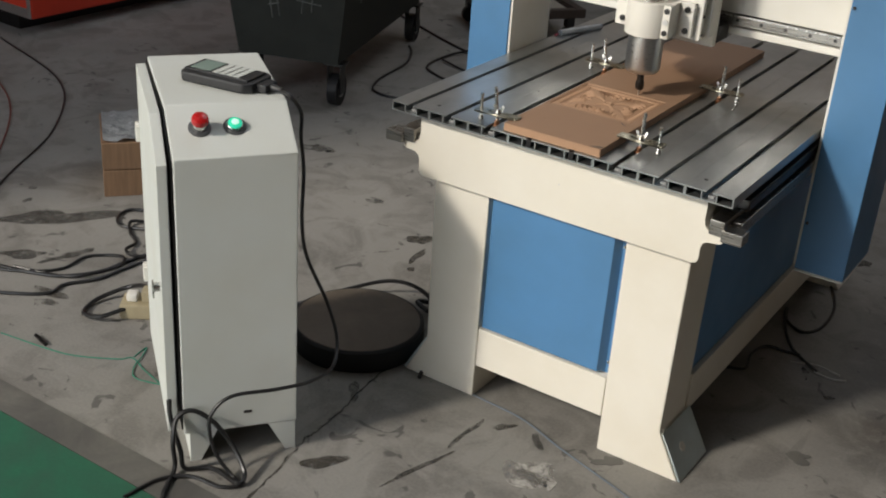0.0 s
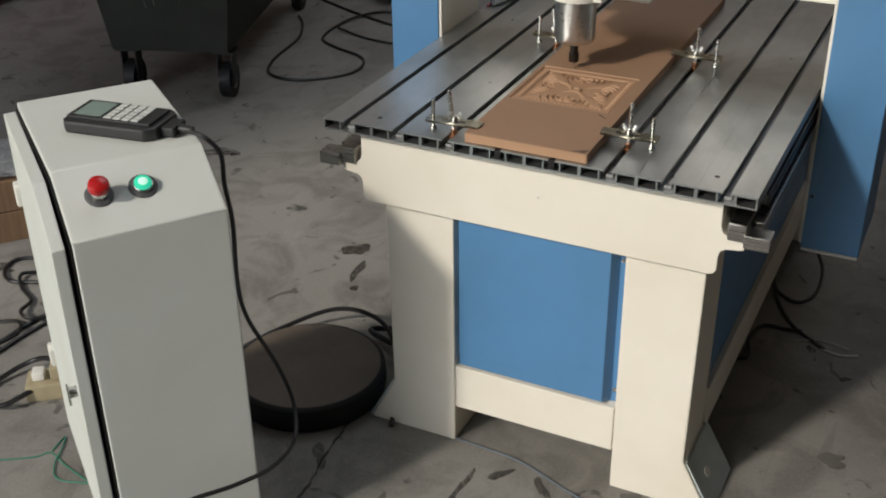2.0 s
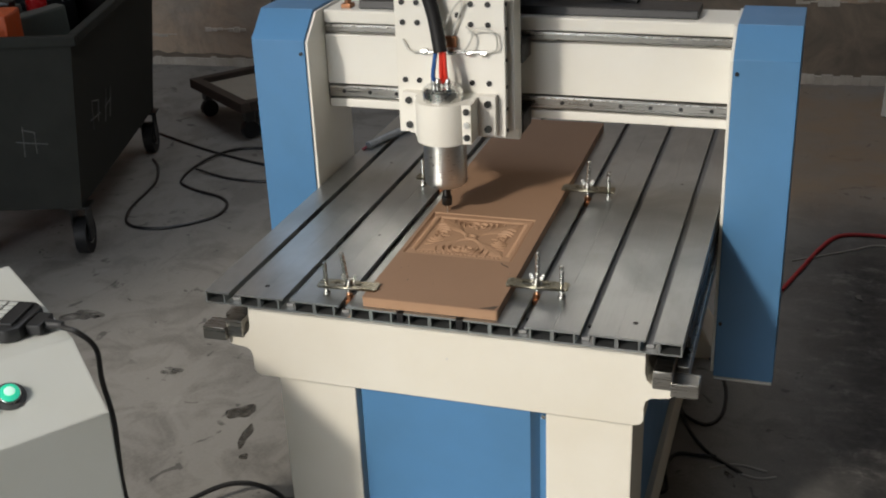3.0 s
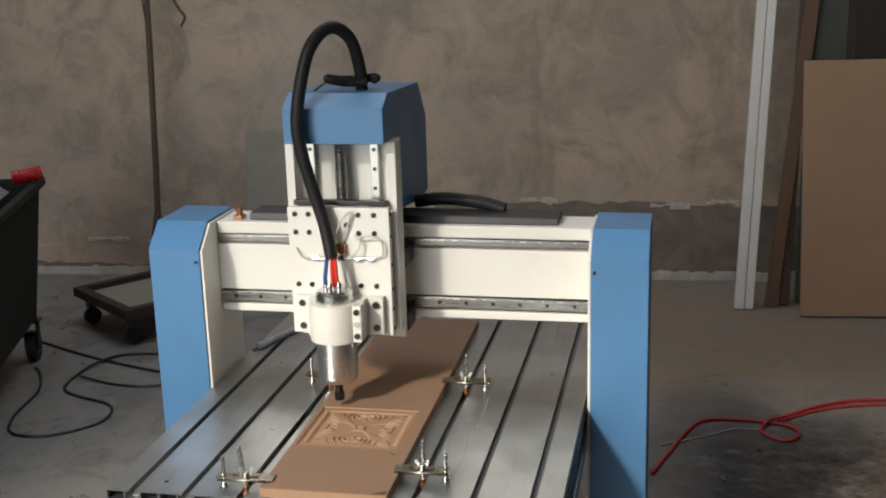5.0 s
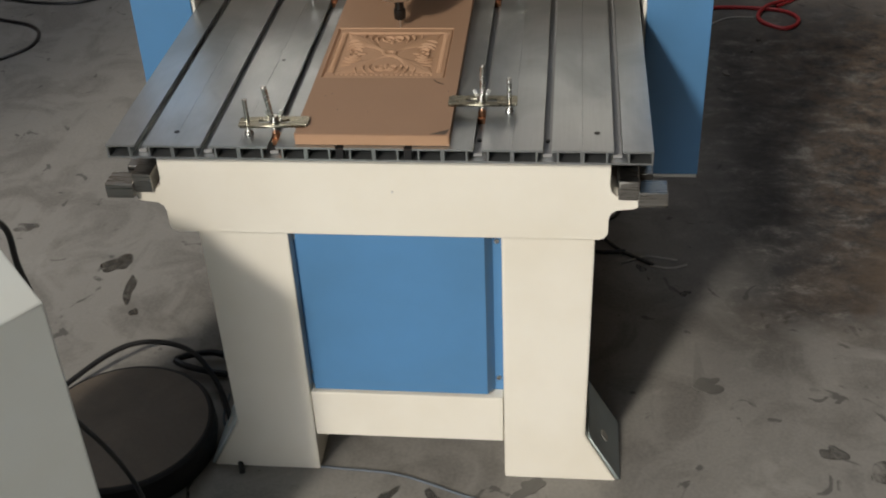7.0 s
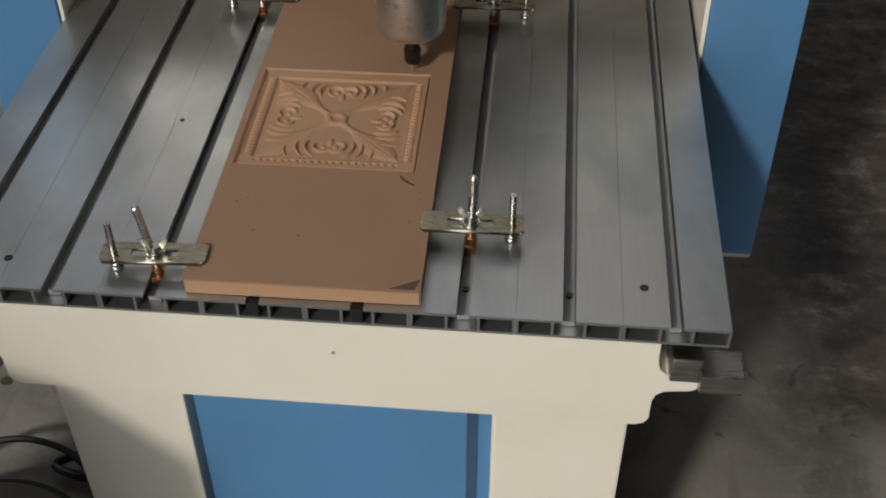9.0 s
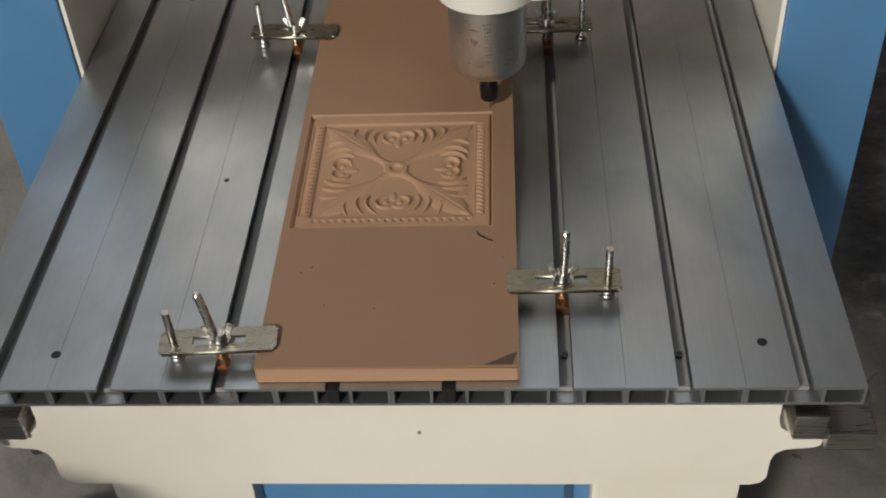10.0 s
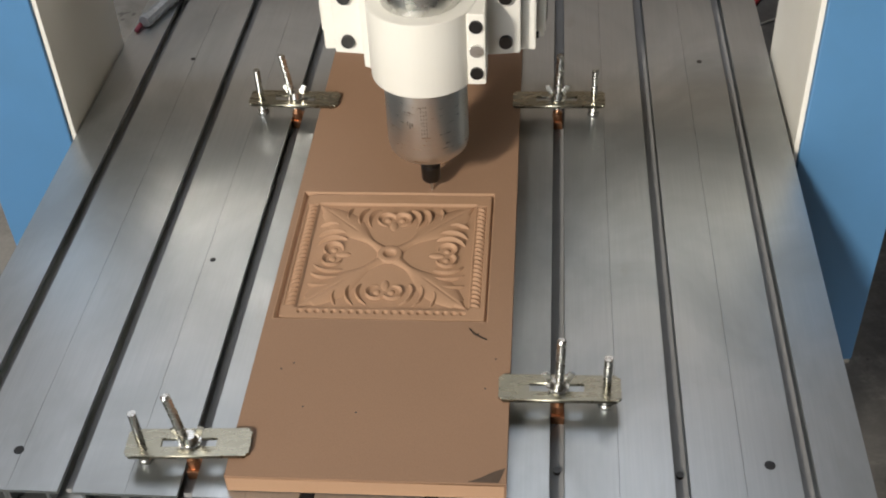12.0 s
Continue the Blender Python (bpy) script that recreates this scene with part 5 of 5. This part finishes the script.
def crate():
    c = thing("wooden_crate", "small worn wooden crate wrapped with film on top", "crate", pose(-1.676, 0.248, 0, 0, 0, 50))
    L, D, H = 0.26, 0.28, 0.180
    for z0, z1 in ((0, 0.088), (0.091, H)):
        bm = B()
        box(bm, 0, L, 0, 0.018, z0, z1, 0.003)
        part("board", bm, CRATE_WOOD, c)
        bm = B()
        box(bm, 0, L, D - 0.018, D, z0, z1, 0.003)
        part("board", bm, CRATE_WOOD, c)
        for x in (0.0, L - 0.018):
            bm = B()
            box(bm, x, x + 0.018, 0.0185, D - 0.0185, z0, z1, 0.003)
            part("board", bm, CRATE_WOOD, c)
    bm = B()
    box(bm, 0.019, L - 0.019, 0.019, D - 0.019, 0.0, H - 0.02)
    part("filling", bm, CRATE_WOOD, c)
    bm = B()
    random.seed(5)
    n = 12
    g = [[bm.verts.new((0.006 + (L - 0.012) * i / n, 0.006 + (D - 0.012) * j / n, H + 0.002 + random.uniform(0, 0.012))) for j in range(n + 1)] for i in range(n + 1)]
    for i in range(n):
        for j in range(n):
            bm.faces.new((g[i][j], g[i + 1][j], g[i + 1][j + 1], g[i][j + 1]))
    bmesh.ops.solidify(bm, geom=bm.faces[:], thickness=0.0015)
    part("plastic_film", bm, FILM, c, "crumpled clear film")
    bm = B()
    tube(bm, [(0.20, 0.13, H + 0.012), (0.22, 0.10, H + 0.03), (0.25, 0.07, H + 0.02), (0.27, 0.05, H - 0.02)], 0.006, 8)
    part("rag", bm, RED_HOSE, c, "scrap of red hose")


def castor(parent, x, y, top):
    bm = B()
    box(bm, x - 0.04, x + 0.04, y - 0.035, y + 0.035, top - 0.008, top - 0.0005, 0.001)
    box(bm, x - 0.028, x - 0.023, y - 0.025, y + 0.03, 0.05, top - 0.0085, 0.001)
    box(bm, x + 0.023, x + 0.028, y - 0.025, y + 0.03, 0.05, top - 0.0085, 0.001)
    k = part("castor", bm, DARK_STEEL, parent)
    bm = B()
    cyl(bm, (x - 0.019, y + 0.01, 0.062), (x + 0.019, y + 0.01, 0.062), 0.062, seg=28)
    w = part("wheel", bm, RUBBER, k)
    bm = B()
    cyl(bm, (x - 0.0215, y + 0.01, 0.062), (x + 0.0215, y + 0.01, 0.062), 0.030, seg=20)
    part("hub", bm, RAIL, k)


BIN = pose(-1.598, 1.395, 0, 0, 0, 18.2)


def scrap_bin():
    """Local x runs left along the near end as -x, local y into the depth."""
    c = thing("wheeled_bin", "grimy dark wheeled scrap bin with chalk marks, full of clutter", "bin", BIN)
    W, D, z0, z1 = 0.56, 1.14, 0.175, 0.735
    lo = [(-W + 0.085, 0.03), (-0.065, 0.03), (-0.065, D - 0.04), (-W + 0.085, D - 0.04)]
    hi = [(-W, 0), (0, 0), (0, D), (-W, D)]
    bm = B()
    def ring(pts, z, inset=0.0):
        cx, cy = -W / 2, D / 2
        return [bm.verts.new((p[0] + (inset if p[0] < cx else -inset), p[1] + (inset if p[1] < cy else -inset), z)) for p in pts]
    a, b, c1, d = ring(lo, z0), ring(hi, z1), ring(hi, z1, 0.02), ring(lo, z0 + 0.42, 0.0)
    for k in range(4):
        j = (k + 1) % 4
        bm.faces.new((a[k], a[j], b[j], b[k]))
        bm.faces.new((b[k], b[j], c1[j], c1[k]))
        bm.faces.new((c1[k], c1[j], d[j], d[k]))
    bm.faces.new(a[::-1])
    bm.faces.new(d)
    bmesh.ops.recalc_face_normals(bm, faces=bm.faces[:])
    part("tub", bm, DARK_BIN, c)
    bm = B()
    for x0, x1, y0, y1 in ((-W - 0.02, 0.02, -0.02, 0.012), (-W - 0.02, 0.02, D - 0.012, D + 0.02), (-W - 0.02, -W + 0.012, 0.0125, D - 0.0125), (-0.012, 0.02, 0.0125, D - 0.0125)):
        box(bm, x0, x1, y0, y1, z1 - 0.02, z1 + 0.012, 0.006)
    part("rim", bm, DARK_BIN, c)
    for x in (-0.43, -0.085):
        for y in (0.07, D - 0.07):
            castor(c, x, y, z0)
    # chalk scrawl as plain strokes on the near end and side
    near = (((-0.20, 0.46), (-0.21, 0.36)), ((-0.205, 0.45), (-0.165, 0.44)), ((-0.165, 0.44), (-0.17, 0.37)), ((-0.23, 0.41), (-0.13, 0.40)), ((-0.34, 0.42), (-0.33, 0.33)), ((-0.345, 0.38), (-0.30, 0.39)), ((-0.31, 0.42), (-0.30, 0.34)))
    far = (((0.20, 0.48), (0.21, 0.38)), ((0.20, 0.48), (0.28, 0.46)), ((0.28, 0.46), (0.27, 0.39)), ((0.18, 0.42), (0.30, 0.41)), ((0.38, 0.47), (0.36, 0.36)), ((0.36, 0.41), (0.44, 0.42)), ((0.44, 0.46), (0.42, 0.36)))
    for strokes, end in ((near, True), (far, False)):
        for (pa, za), (pb, zb) in strokes:
            bm = B()
            def on(p, z):
                k = 1 - (z - z0) / (z1 - z0)
                return (p, 0.03 * k - 0.001, z) if end else (-0.065 * k + 0.001, p, z)
            cyl(bm, on(pa, za), on(pb, zb), 0.0022, seg=6)
            part("chalk_stroke", bm, CHALK, c)
    # contents
    random.seed(3)
    def inside(bm_, name, mat, label, cat):
        solid(name, bm_, mat, label, cat, at=BIN)
    bm = B()
    lathe(bm, (-0.24, 0.46, 0.5955), [(0.030, 0.0), (0.034, 0.01), (0.034, 0.24), (0.020, 0.27), (0.016, 0.31)], 18)
    inside(bm, "red_bottle", RED_PLASTIC, "red plastic bottle standing in the bin", "bottle")
    bm = B()
    box(bm, -0.46, -0.22, 0.10, 0.24, 0.5955, 0.79, 0.01)
    inside(bm, "orange_box", ORANGE, "orange plastic case in the scrap bin", "case")
    bm = B()
    n = 14
    g = [[bm.verts.new((-0.28 + 0.22 * i / n, 0.62 + 0.28 * j / n, 0.74 + random.uniform(-0.03, 0.09) * math.sin(math.pi * i / n))) for j in range(n + 1)] for i in range(n + 1)]
    for i in range(n):
        for j in range(n):
            bm.faces.new((g[i][j], g[i + 1][j], g[i + 1][j + 1], g[i][j + 1]))
    bmesh.ops.solidify(bm, geom=bm.faces[:], thickness=0.002)
    inside(bm, "plastic_bag", FILM, "crumpled clear plastic bag in the bin", "bag")
    bm = B()
    tube(bm, [(-0.075, 1.02, 0.772), (-0.03, 1.035, 0.776), (0.035, 1.05, 0.786)], 0.027, 12)
    inside(bm, "red_grip", RED_PLASTIC, "red tool grip lying over the bin's rim", "tool")
    for k in range(9):
        bm = B()
        x, y = random.uniform(-0.45, -0.17), random.uniform(0.36, 0.90)
        mt = pose(x, y, 0.595 + 0.001 * k, 0, random.uniform(-8, 8), random.uniform(0, 180))
        box(bm, -0.09, 0.09, -0.03, 0.03, 0.0, random.uniform(0.09, 0.20), 0.01, mt)
        inside(bm, "scrap_block", (BLACK_PLASTIC, DARK_STEEL, GREY_PANEL)[k % 3], "dark scrap piece in the bin", "scrap")


def dolly():
    """Low wooden dolly with raised rails and castors by the wall."""
    c = thing("furniture_dolly", "old wooden dolly with rails and castors, a pale board on it", "dolly", pose(-1.675, 2.550, 0, 0, 0, -37.4) @ Matrix.Scale(1.117, 4))
    L, D = 0.46, 0.42
    for x0, x1, y0, y1 in ((-L, 0, 0, 0.04), (-L, 0, D - 0.04, D), (-L, -L + 0.04, 0.0405, D - 0.0405), (-0.04, 0, 0.0405, D - 0.0405)):
        bm = B()
        box(bm, x0, x1, y0, y1, 0.115, 0.153, 0.004)
        part("rail", bm, DARK_WOOD, c)
    bm = B()
    box(bm, -L + 0.0405, -0.0405, 0.0405, D - 0.0405, 0.118, 0.132, 0.002)
    part("deck", bm, STONE_PANEL, c, "pale board lying in the dolly")
    for x in (-L + 0.05, -0.05):
        for y in (0.05, D - 0.05):
            bm = B()
            cyl(bm, (x - 0.012, y, 0.034), (x + 0.012, y, 0.034), 0.034, seg=18)
            k = part("castor", bm, RUBBER, c)
            bm = B()
            box(bm, x - 0.018, x + 0.018, y - 0.018, y + 0.018, 0.069, 0.1148, 0.002)
            part("castor_fork", bm, DARK_STEEL, c)


def leaning(base, top, wide, thick, name, mat, label, cat, bevel=0.002):
    """A long flat piece that stands on the floor and leans: base and top are its lower and upper near left corners."""
    base, top = Vector(base), Vector(top)
    up = (top - base).normalized()
    side = Vector((math.cos(radians(4)), math.sin(radians(4)), 0))
    side = (side - up * side.dot(up)).normalized()
    back = up.cross(side) * -1
    m = Matrix((side, back, up)).transposed().to_4x4()
    m.translation = base
    bm = B()
    box(bm, 0, wide, 0, thick, 0, (top - base).length, bevel)
    return solid(name, bm, mat, label, cat, at=m)


def at_the_wall():
    for dx, w in ((0.0, 0.040), (0.044, 0.036)):
        leaning((0.822 + dx, 3.411 + dx * 0.07, 0.004), (0.930 + dx, 3.704 + dx * 0.07, 2.54), w, 0.03, "white_profile", PROFILE_WHITE, "white painted square tube leaning on the wall", "tube")
    leaning((0.954, 3.455, 0.004), (1.179, 3.664, 2.3161), 0.055, 0.022, "plank", OLD_WOOD, "brown plank edge leaning on the wall", "plank")
    leaning((1.021, 3.484, 0.004), (1.092, 3.691, 2.4263), 0.04, 0.03, "dark_plank", POLE_WOOD, "dark timber leaning on the wall", "plank")
    leaning((1.098, 3.32, 0.004), (1.078, 3.487, 1.0863), 1.1, 0.018, "fibreboard_sheet", MDF_SHEET, "large brown fibreboard sheet leaning on the wall", "board")
    leaning((1.09, 3.525, 0.004), (1.114, 3.689, 2.2058), 0.16, 0.02, "grey_board", GREY_PANEL, "dark grey-green board leaning behind the sheet", "board")
    leaning((1.732, 3.46, 0.004), (1.291, 3.681, 2.3161), 0.035, 0.03, "metal_profile", STEEL, "bright metal profile leaning on the wall", "profile")
    leaning((1.821, 3.455, 0.004), (1.368, 3.688, 2.3161), 0.02, 0.03, "metal_profile", STEEL, "bright metal profile leaning on the wall", "profile")
    leaning((1.285, 3.57, 0.004), (1.315, 3.724, 2.4263), 0.6, 0.015, "dark_board", DARK_WOOD, "dark board standing against the wall", "board")
    # carved samples
    s = leaning((-1.522, 3.575, 0.003), (-1.530, 3.690, 0.745), 0.36, 0.016, "sample_board", STONE_PANEL, "grey sample board with carved square panels", "sample board")
    for x, z in ((0.05, 0.55), (0.12, 0.25)):
        for a in (0.0, 0.024, 0.048):
            bm = B()
            lo, hi, d, top = x + a, x + 0.17 - a, -0.006, z + 0.185 - a
            for x0, x1, z0, z1 in ((lo, hi, z + a, z + a + 0.009), (lo, hi, top - 0.009, top), (lo, lo + 0.009, z + a + 0.0092, top - 0.0092), (hi - 0.009, hi, z + a + 0.0092, top - 0.0092)):
                box(bm, x0, x1, d, -0.0003, z0, z1, 0.001)
            part("carved_square", bm, GREY_PANEL if a == 0 else STONE_PANEL, s)
    # broom standing upside against the wall
    b = thing("broom", "worn broom leaning handle-up against the wall", "broom")
    bm = B()
    tube(bm, [(-1.874, 3.345, 0.3731), (-1.882, 3.424, 1.0174), (-1.895, 3.503, 1.6957), (-1.903, 3.571, 2.2044)], 0.015, 10)
    part("handle", bm, POLE_WOOD, b)
    random.seed(9)
    bm = B()
    for k in range(70):
        a, r = random.uniform(0, 6.28), random.uniform(0, 1) ** 0.5
        cyl(bm, (-1.874 + 0.016 * r * math.cos(a), 3.345 + 0.014 * r * math.sin(a), 0.407), (-1.874 + 0.085 * r * math.cos(a), 3.317 + 0.045 * r * math.sin(a), 0.0135), 0.0022, 0.0016, seg=5)
    part("bristles", bm, OLD_WOOD, b, "brown straw bristles")
    # thin wire up the wall
    bm = B()
    tube(bm, [(-1.924, 3.502, 0.5652), (-1.942, 3.57, 1.1305), (-1.982, 3.585, 1.5827), (-1.949, 3.586, 2.0349)], 0.004, 8)
    solid("hanging_wire", bm, CABLE, "thin black wire hanging down the wall", "wire")
    bm = B()
    tube(bm, [(-1.881, 3.594, 1.8088), (-1.824, 3.59, 1.447), (-1.790, 3.585, 1.3566), (-1.756, 3.58, 1.3114), (-1.779, 3.58, 1.2661)], 0.007, 8)
    solid("hanging_rope", bm, POLE_WOOD, "frayed rope end hanging by the wall", "rope")


def red_machine():
    c = thing("red_machine_cover", "red sheet steel machine body with a silver skirt", "machine", pose(-3.21, 1.20, 0, 0, 0, -2))
    bm = B()
    prism(bm, [(0, 0.075), (0, 0.95), (1.5, 0.95), (1.5, 0.075)], "x", -1.3, 0.0, 0.012)
    part("body", bm, RED_PAINT, c)
    bm = B()
    box(bm, -1.28, -0.14, 0.03, 1.48, 0.0, 0.0745, 0.002)
    part("plinth", bm, DARK_STEEL, c, "dark recessed plinth")
    bm = B()
    box(bm, -0.028, -0.004, -0.004, -0.0003, 0.078, 0.93, 0.0012)
    part("corner_strip", bm, STEEL, c, "bright worn corner strip")
    bm = B()
    box(bm, -1.29, -0.03, -0.004, -0.0003, 0.078, 0.12, 0.0012)
    part("lower_trim", bm, STEEL, c, "silver lower trim")


def floor_marks():
    """Spills with outlines of their own, a millimetre or two proud of the floor."""
    laid = []

    def blot(name, x, y, rx, ry, mat, label, seed, turn=0.0, lumps=0.25):
        random.seed(seed)
        ph = [random.uniform(0, 6.28) for _ in range(5)]
        n = 48
        pts = []
        for k in range(n):
            a = 2 * math.pi * k / n
            r = 1 + lumps * sum(math.sin((j + 2) * a + ph[j]) / (j + 1.5) for j in range(5))
            px, py = rx * r * math.cos(a), ry * r * math.sin(a)
            pts.append((x + px * math.cos(turn) - py * math.sin(turn), y + px * math.sin(turn) + py * math.cos(turn)))
        bm = B()
        prism(bm, pts, "z", 0.0, 0.0006 + 0.00005 * len(laid))
        laid.append(name)
        solid(name, bm, mat, label, "stain", kind="stuff")
    blot("oil_stain", -0.748, 0.661, 0.036, 0.030, STAIN, "brown oil stain on the concrete", 1, 0.5)
    blot("oil_stain", -0.689, 0.564, 0.012, 0.050, STAIN, "dribble of the oil stain", 2, 0.2)
    blot("oil_stain", -0.653, 0.483, 0.009, 0.014, STAIN, "drop of oil on the concrete", 3)
    blot("oil_stain", -0.268, -0.384, 0.045, 0.022, STAIN, "dark oil spot on the concrete", 4, 0.9)
    blot("paint_splash", 0.101, -0.140, 0.066, 0.040, PALE_STAIN, "dried pale paint splash", 6, 0.2, 0.35)
    blot("paint_splash", 0.113, -0.145, 0.036, 0.020, SCUFF, "grey worn middle of the dried splash", 16, 0.1, 0.4)
    blot("paint_splash", 0.160, -0.135, 0.012, 0.020, PALE_STAIN, "dried pale paint splash", 26, 0.4, 0.35)
    blot("oil_stain", -1.665, 0.054, 0.150, 0.050, SCUFF, "broad grey damp stain on the concrete", 41, 0.9, 0.38)
    blot("oil_stain", -1.544, -0.168, 0.070, 0.022, SCUFF, "grey damp stain on the concrete", 42, 0.8, 0.4)
    blot("oil_stain", -1.440, -0.086, 0.070, 0.016, SCUFF, "grey damp stain on the concrete", 43, 1.2, 0.4)
    blot("oil_stain", -0.085, -0.099, 0.065, 0.007, SCUFF, "dark scrape on the concrete", 44, 1.55, 0.4)
    blot("oil_stain", -0.095, -0.272, 0.075, 0.008, SCUFF, "dark scrape on the concrete", 45, 1.3, 0.4)
    blot("oil_stain", 0.059, -0.021, 0.036, 0.008, SCUFF, "dark scrape on the concrete", 46, 2.2, 0.4)
    blot("oil_stain", -0.030, -0.021, 0.022, 0.012, SCUFF, "dark scrape on the concrete", 47, 1.0, 0.4)
    blot("oil_stain", -1.304, -0.266, 0.05, 0.02, STAIN, "small dark stain on the concrete", 7, 0.2)
    blot("oil_stain", 0.863, 0.082, 0.04, 0.03, STAIN, "dark oil spot on the concrete", 9, 0.2)
    random.seed(21)
    for k in range(46):
        x, y = random.uniform(-1.9, 1.3), random.uniform(-0.5, 1.9)
        if math.hypot(x - 0.10, y + 0.13) < 0.16:
            continue
        big = random.random() < 0.25
        r = random.uniform(0.02, 0.05) if big else random.uniform(0.004, 0.014)
        blot("floor_scuff", x, y, r, r * random.uniform(0.25, 0.8), (STAIN, SCUFF, DARK_FLOOR, SCUFF)[k % 4], "small scuff on the concrete floor", 100 + k, random.uniform(0, 3.1), 0.4)
    # old shrinkage crack in the slab
    random.seed(22)
    line = [(-0.300, -0.669), (-0.321, -0.510), (-0.351, -0.348), (-0.355, -0.247), (-0.381, -0.093), (-0.399, 0.062), (-0.425, 0.176)]
    bm = B()
    up, dn = [], []
    for k in range(60):
        q = k / 59 * (len(line) - 1)
        a, f = min(int(q), len(line) - 2), q - min(int(q), len(line) - 2)
        x = line[a][0] * (1 - f) + line[a + 1][0] * f + random.uniform(-0.004, 0.004)
        y = line[a][1] * (1 - f) + line[a + 1][1] * f
        w = random.uniform(0.0012, 0.0042)
        up.append((x - w, y))
        dn.append((x + w, y))
    prism(bm, up + dn[::-1], "z", 0.0, 0.0006)
    solid("floor_crack", bm, STAIN, "dark crack across the concrete floor", "crack", kind="stuff")
    blot("oil_stain", 1.010, -0.093, 0.03, 0.02, STAIN, "dark oil spot on the concrete", 10, 0.9)


hall()
MACHINE, CARRIAGE = machine_build()
workpiece()
clamps()
bed_leftovers()
cabinet()
pendant()
scrap_bin()
red_machine()
crate()
dolly()
at_the_wall()
socket_box()
loose_cables()
floor_marks()


def motions():
    # the spindle travels steadily to and fro along the beam
    rows = ((0, 0.012), (0.5, -0.005), (1.0, -0.022), (1.5, -0.039), (2.0, -0.056), (2.5, -0.073), (3.0, -0.090), (3.5, -0.105), (3.8, -0.1145), (3.9, -0.1160), (4.0, -0.1145), (4.5, -0.099), (5.5, -0.064), (6.0, -0.045), (6.5, -0.027), (7.5, 0.008), (8.5, 0.043), (9.0, 0.060), (9.5, 0.078), (9.65, 0.0825), (9.75, 0.0840), (9.85, 0.0830), (10.0, 0.0800), (10.5, 0.064), (11.0, 0.049), (11.5, 0.034), (12.0, 0.018))
    walk(CARRIAGE, [(t, pose(x, 0, 0)) for t, x in rows])


motions()
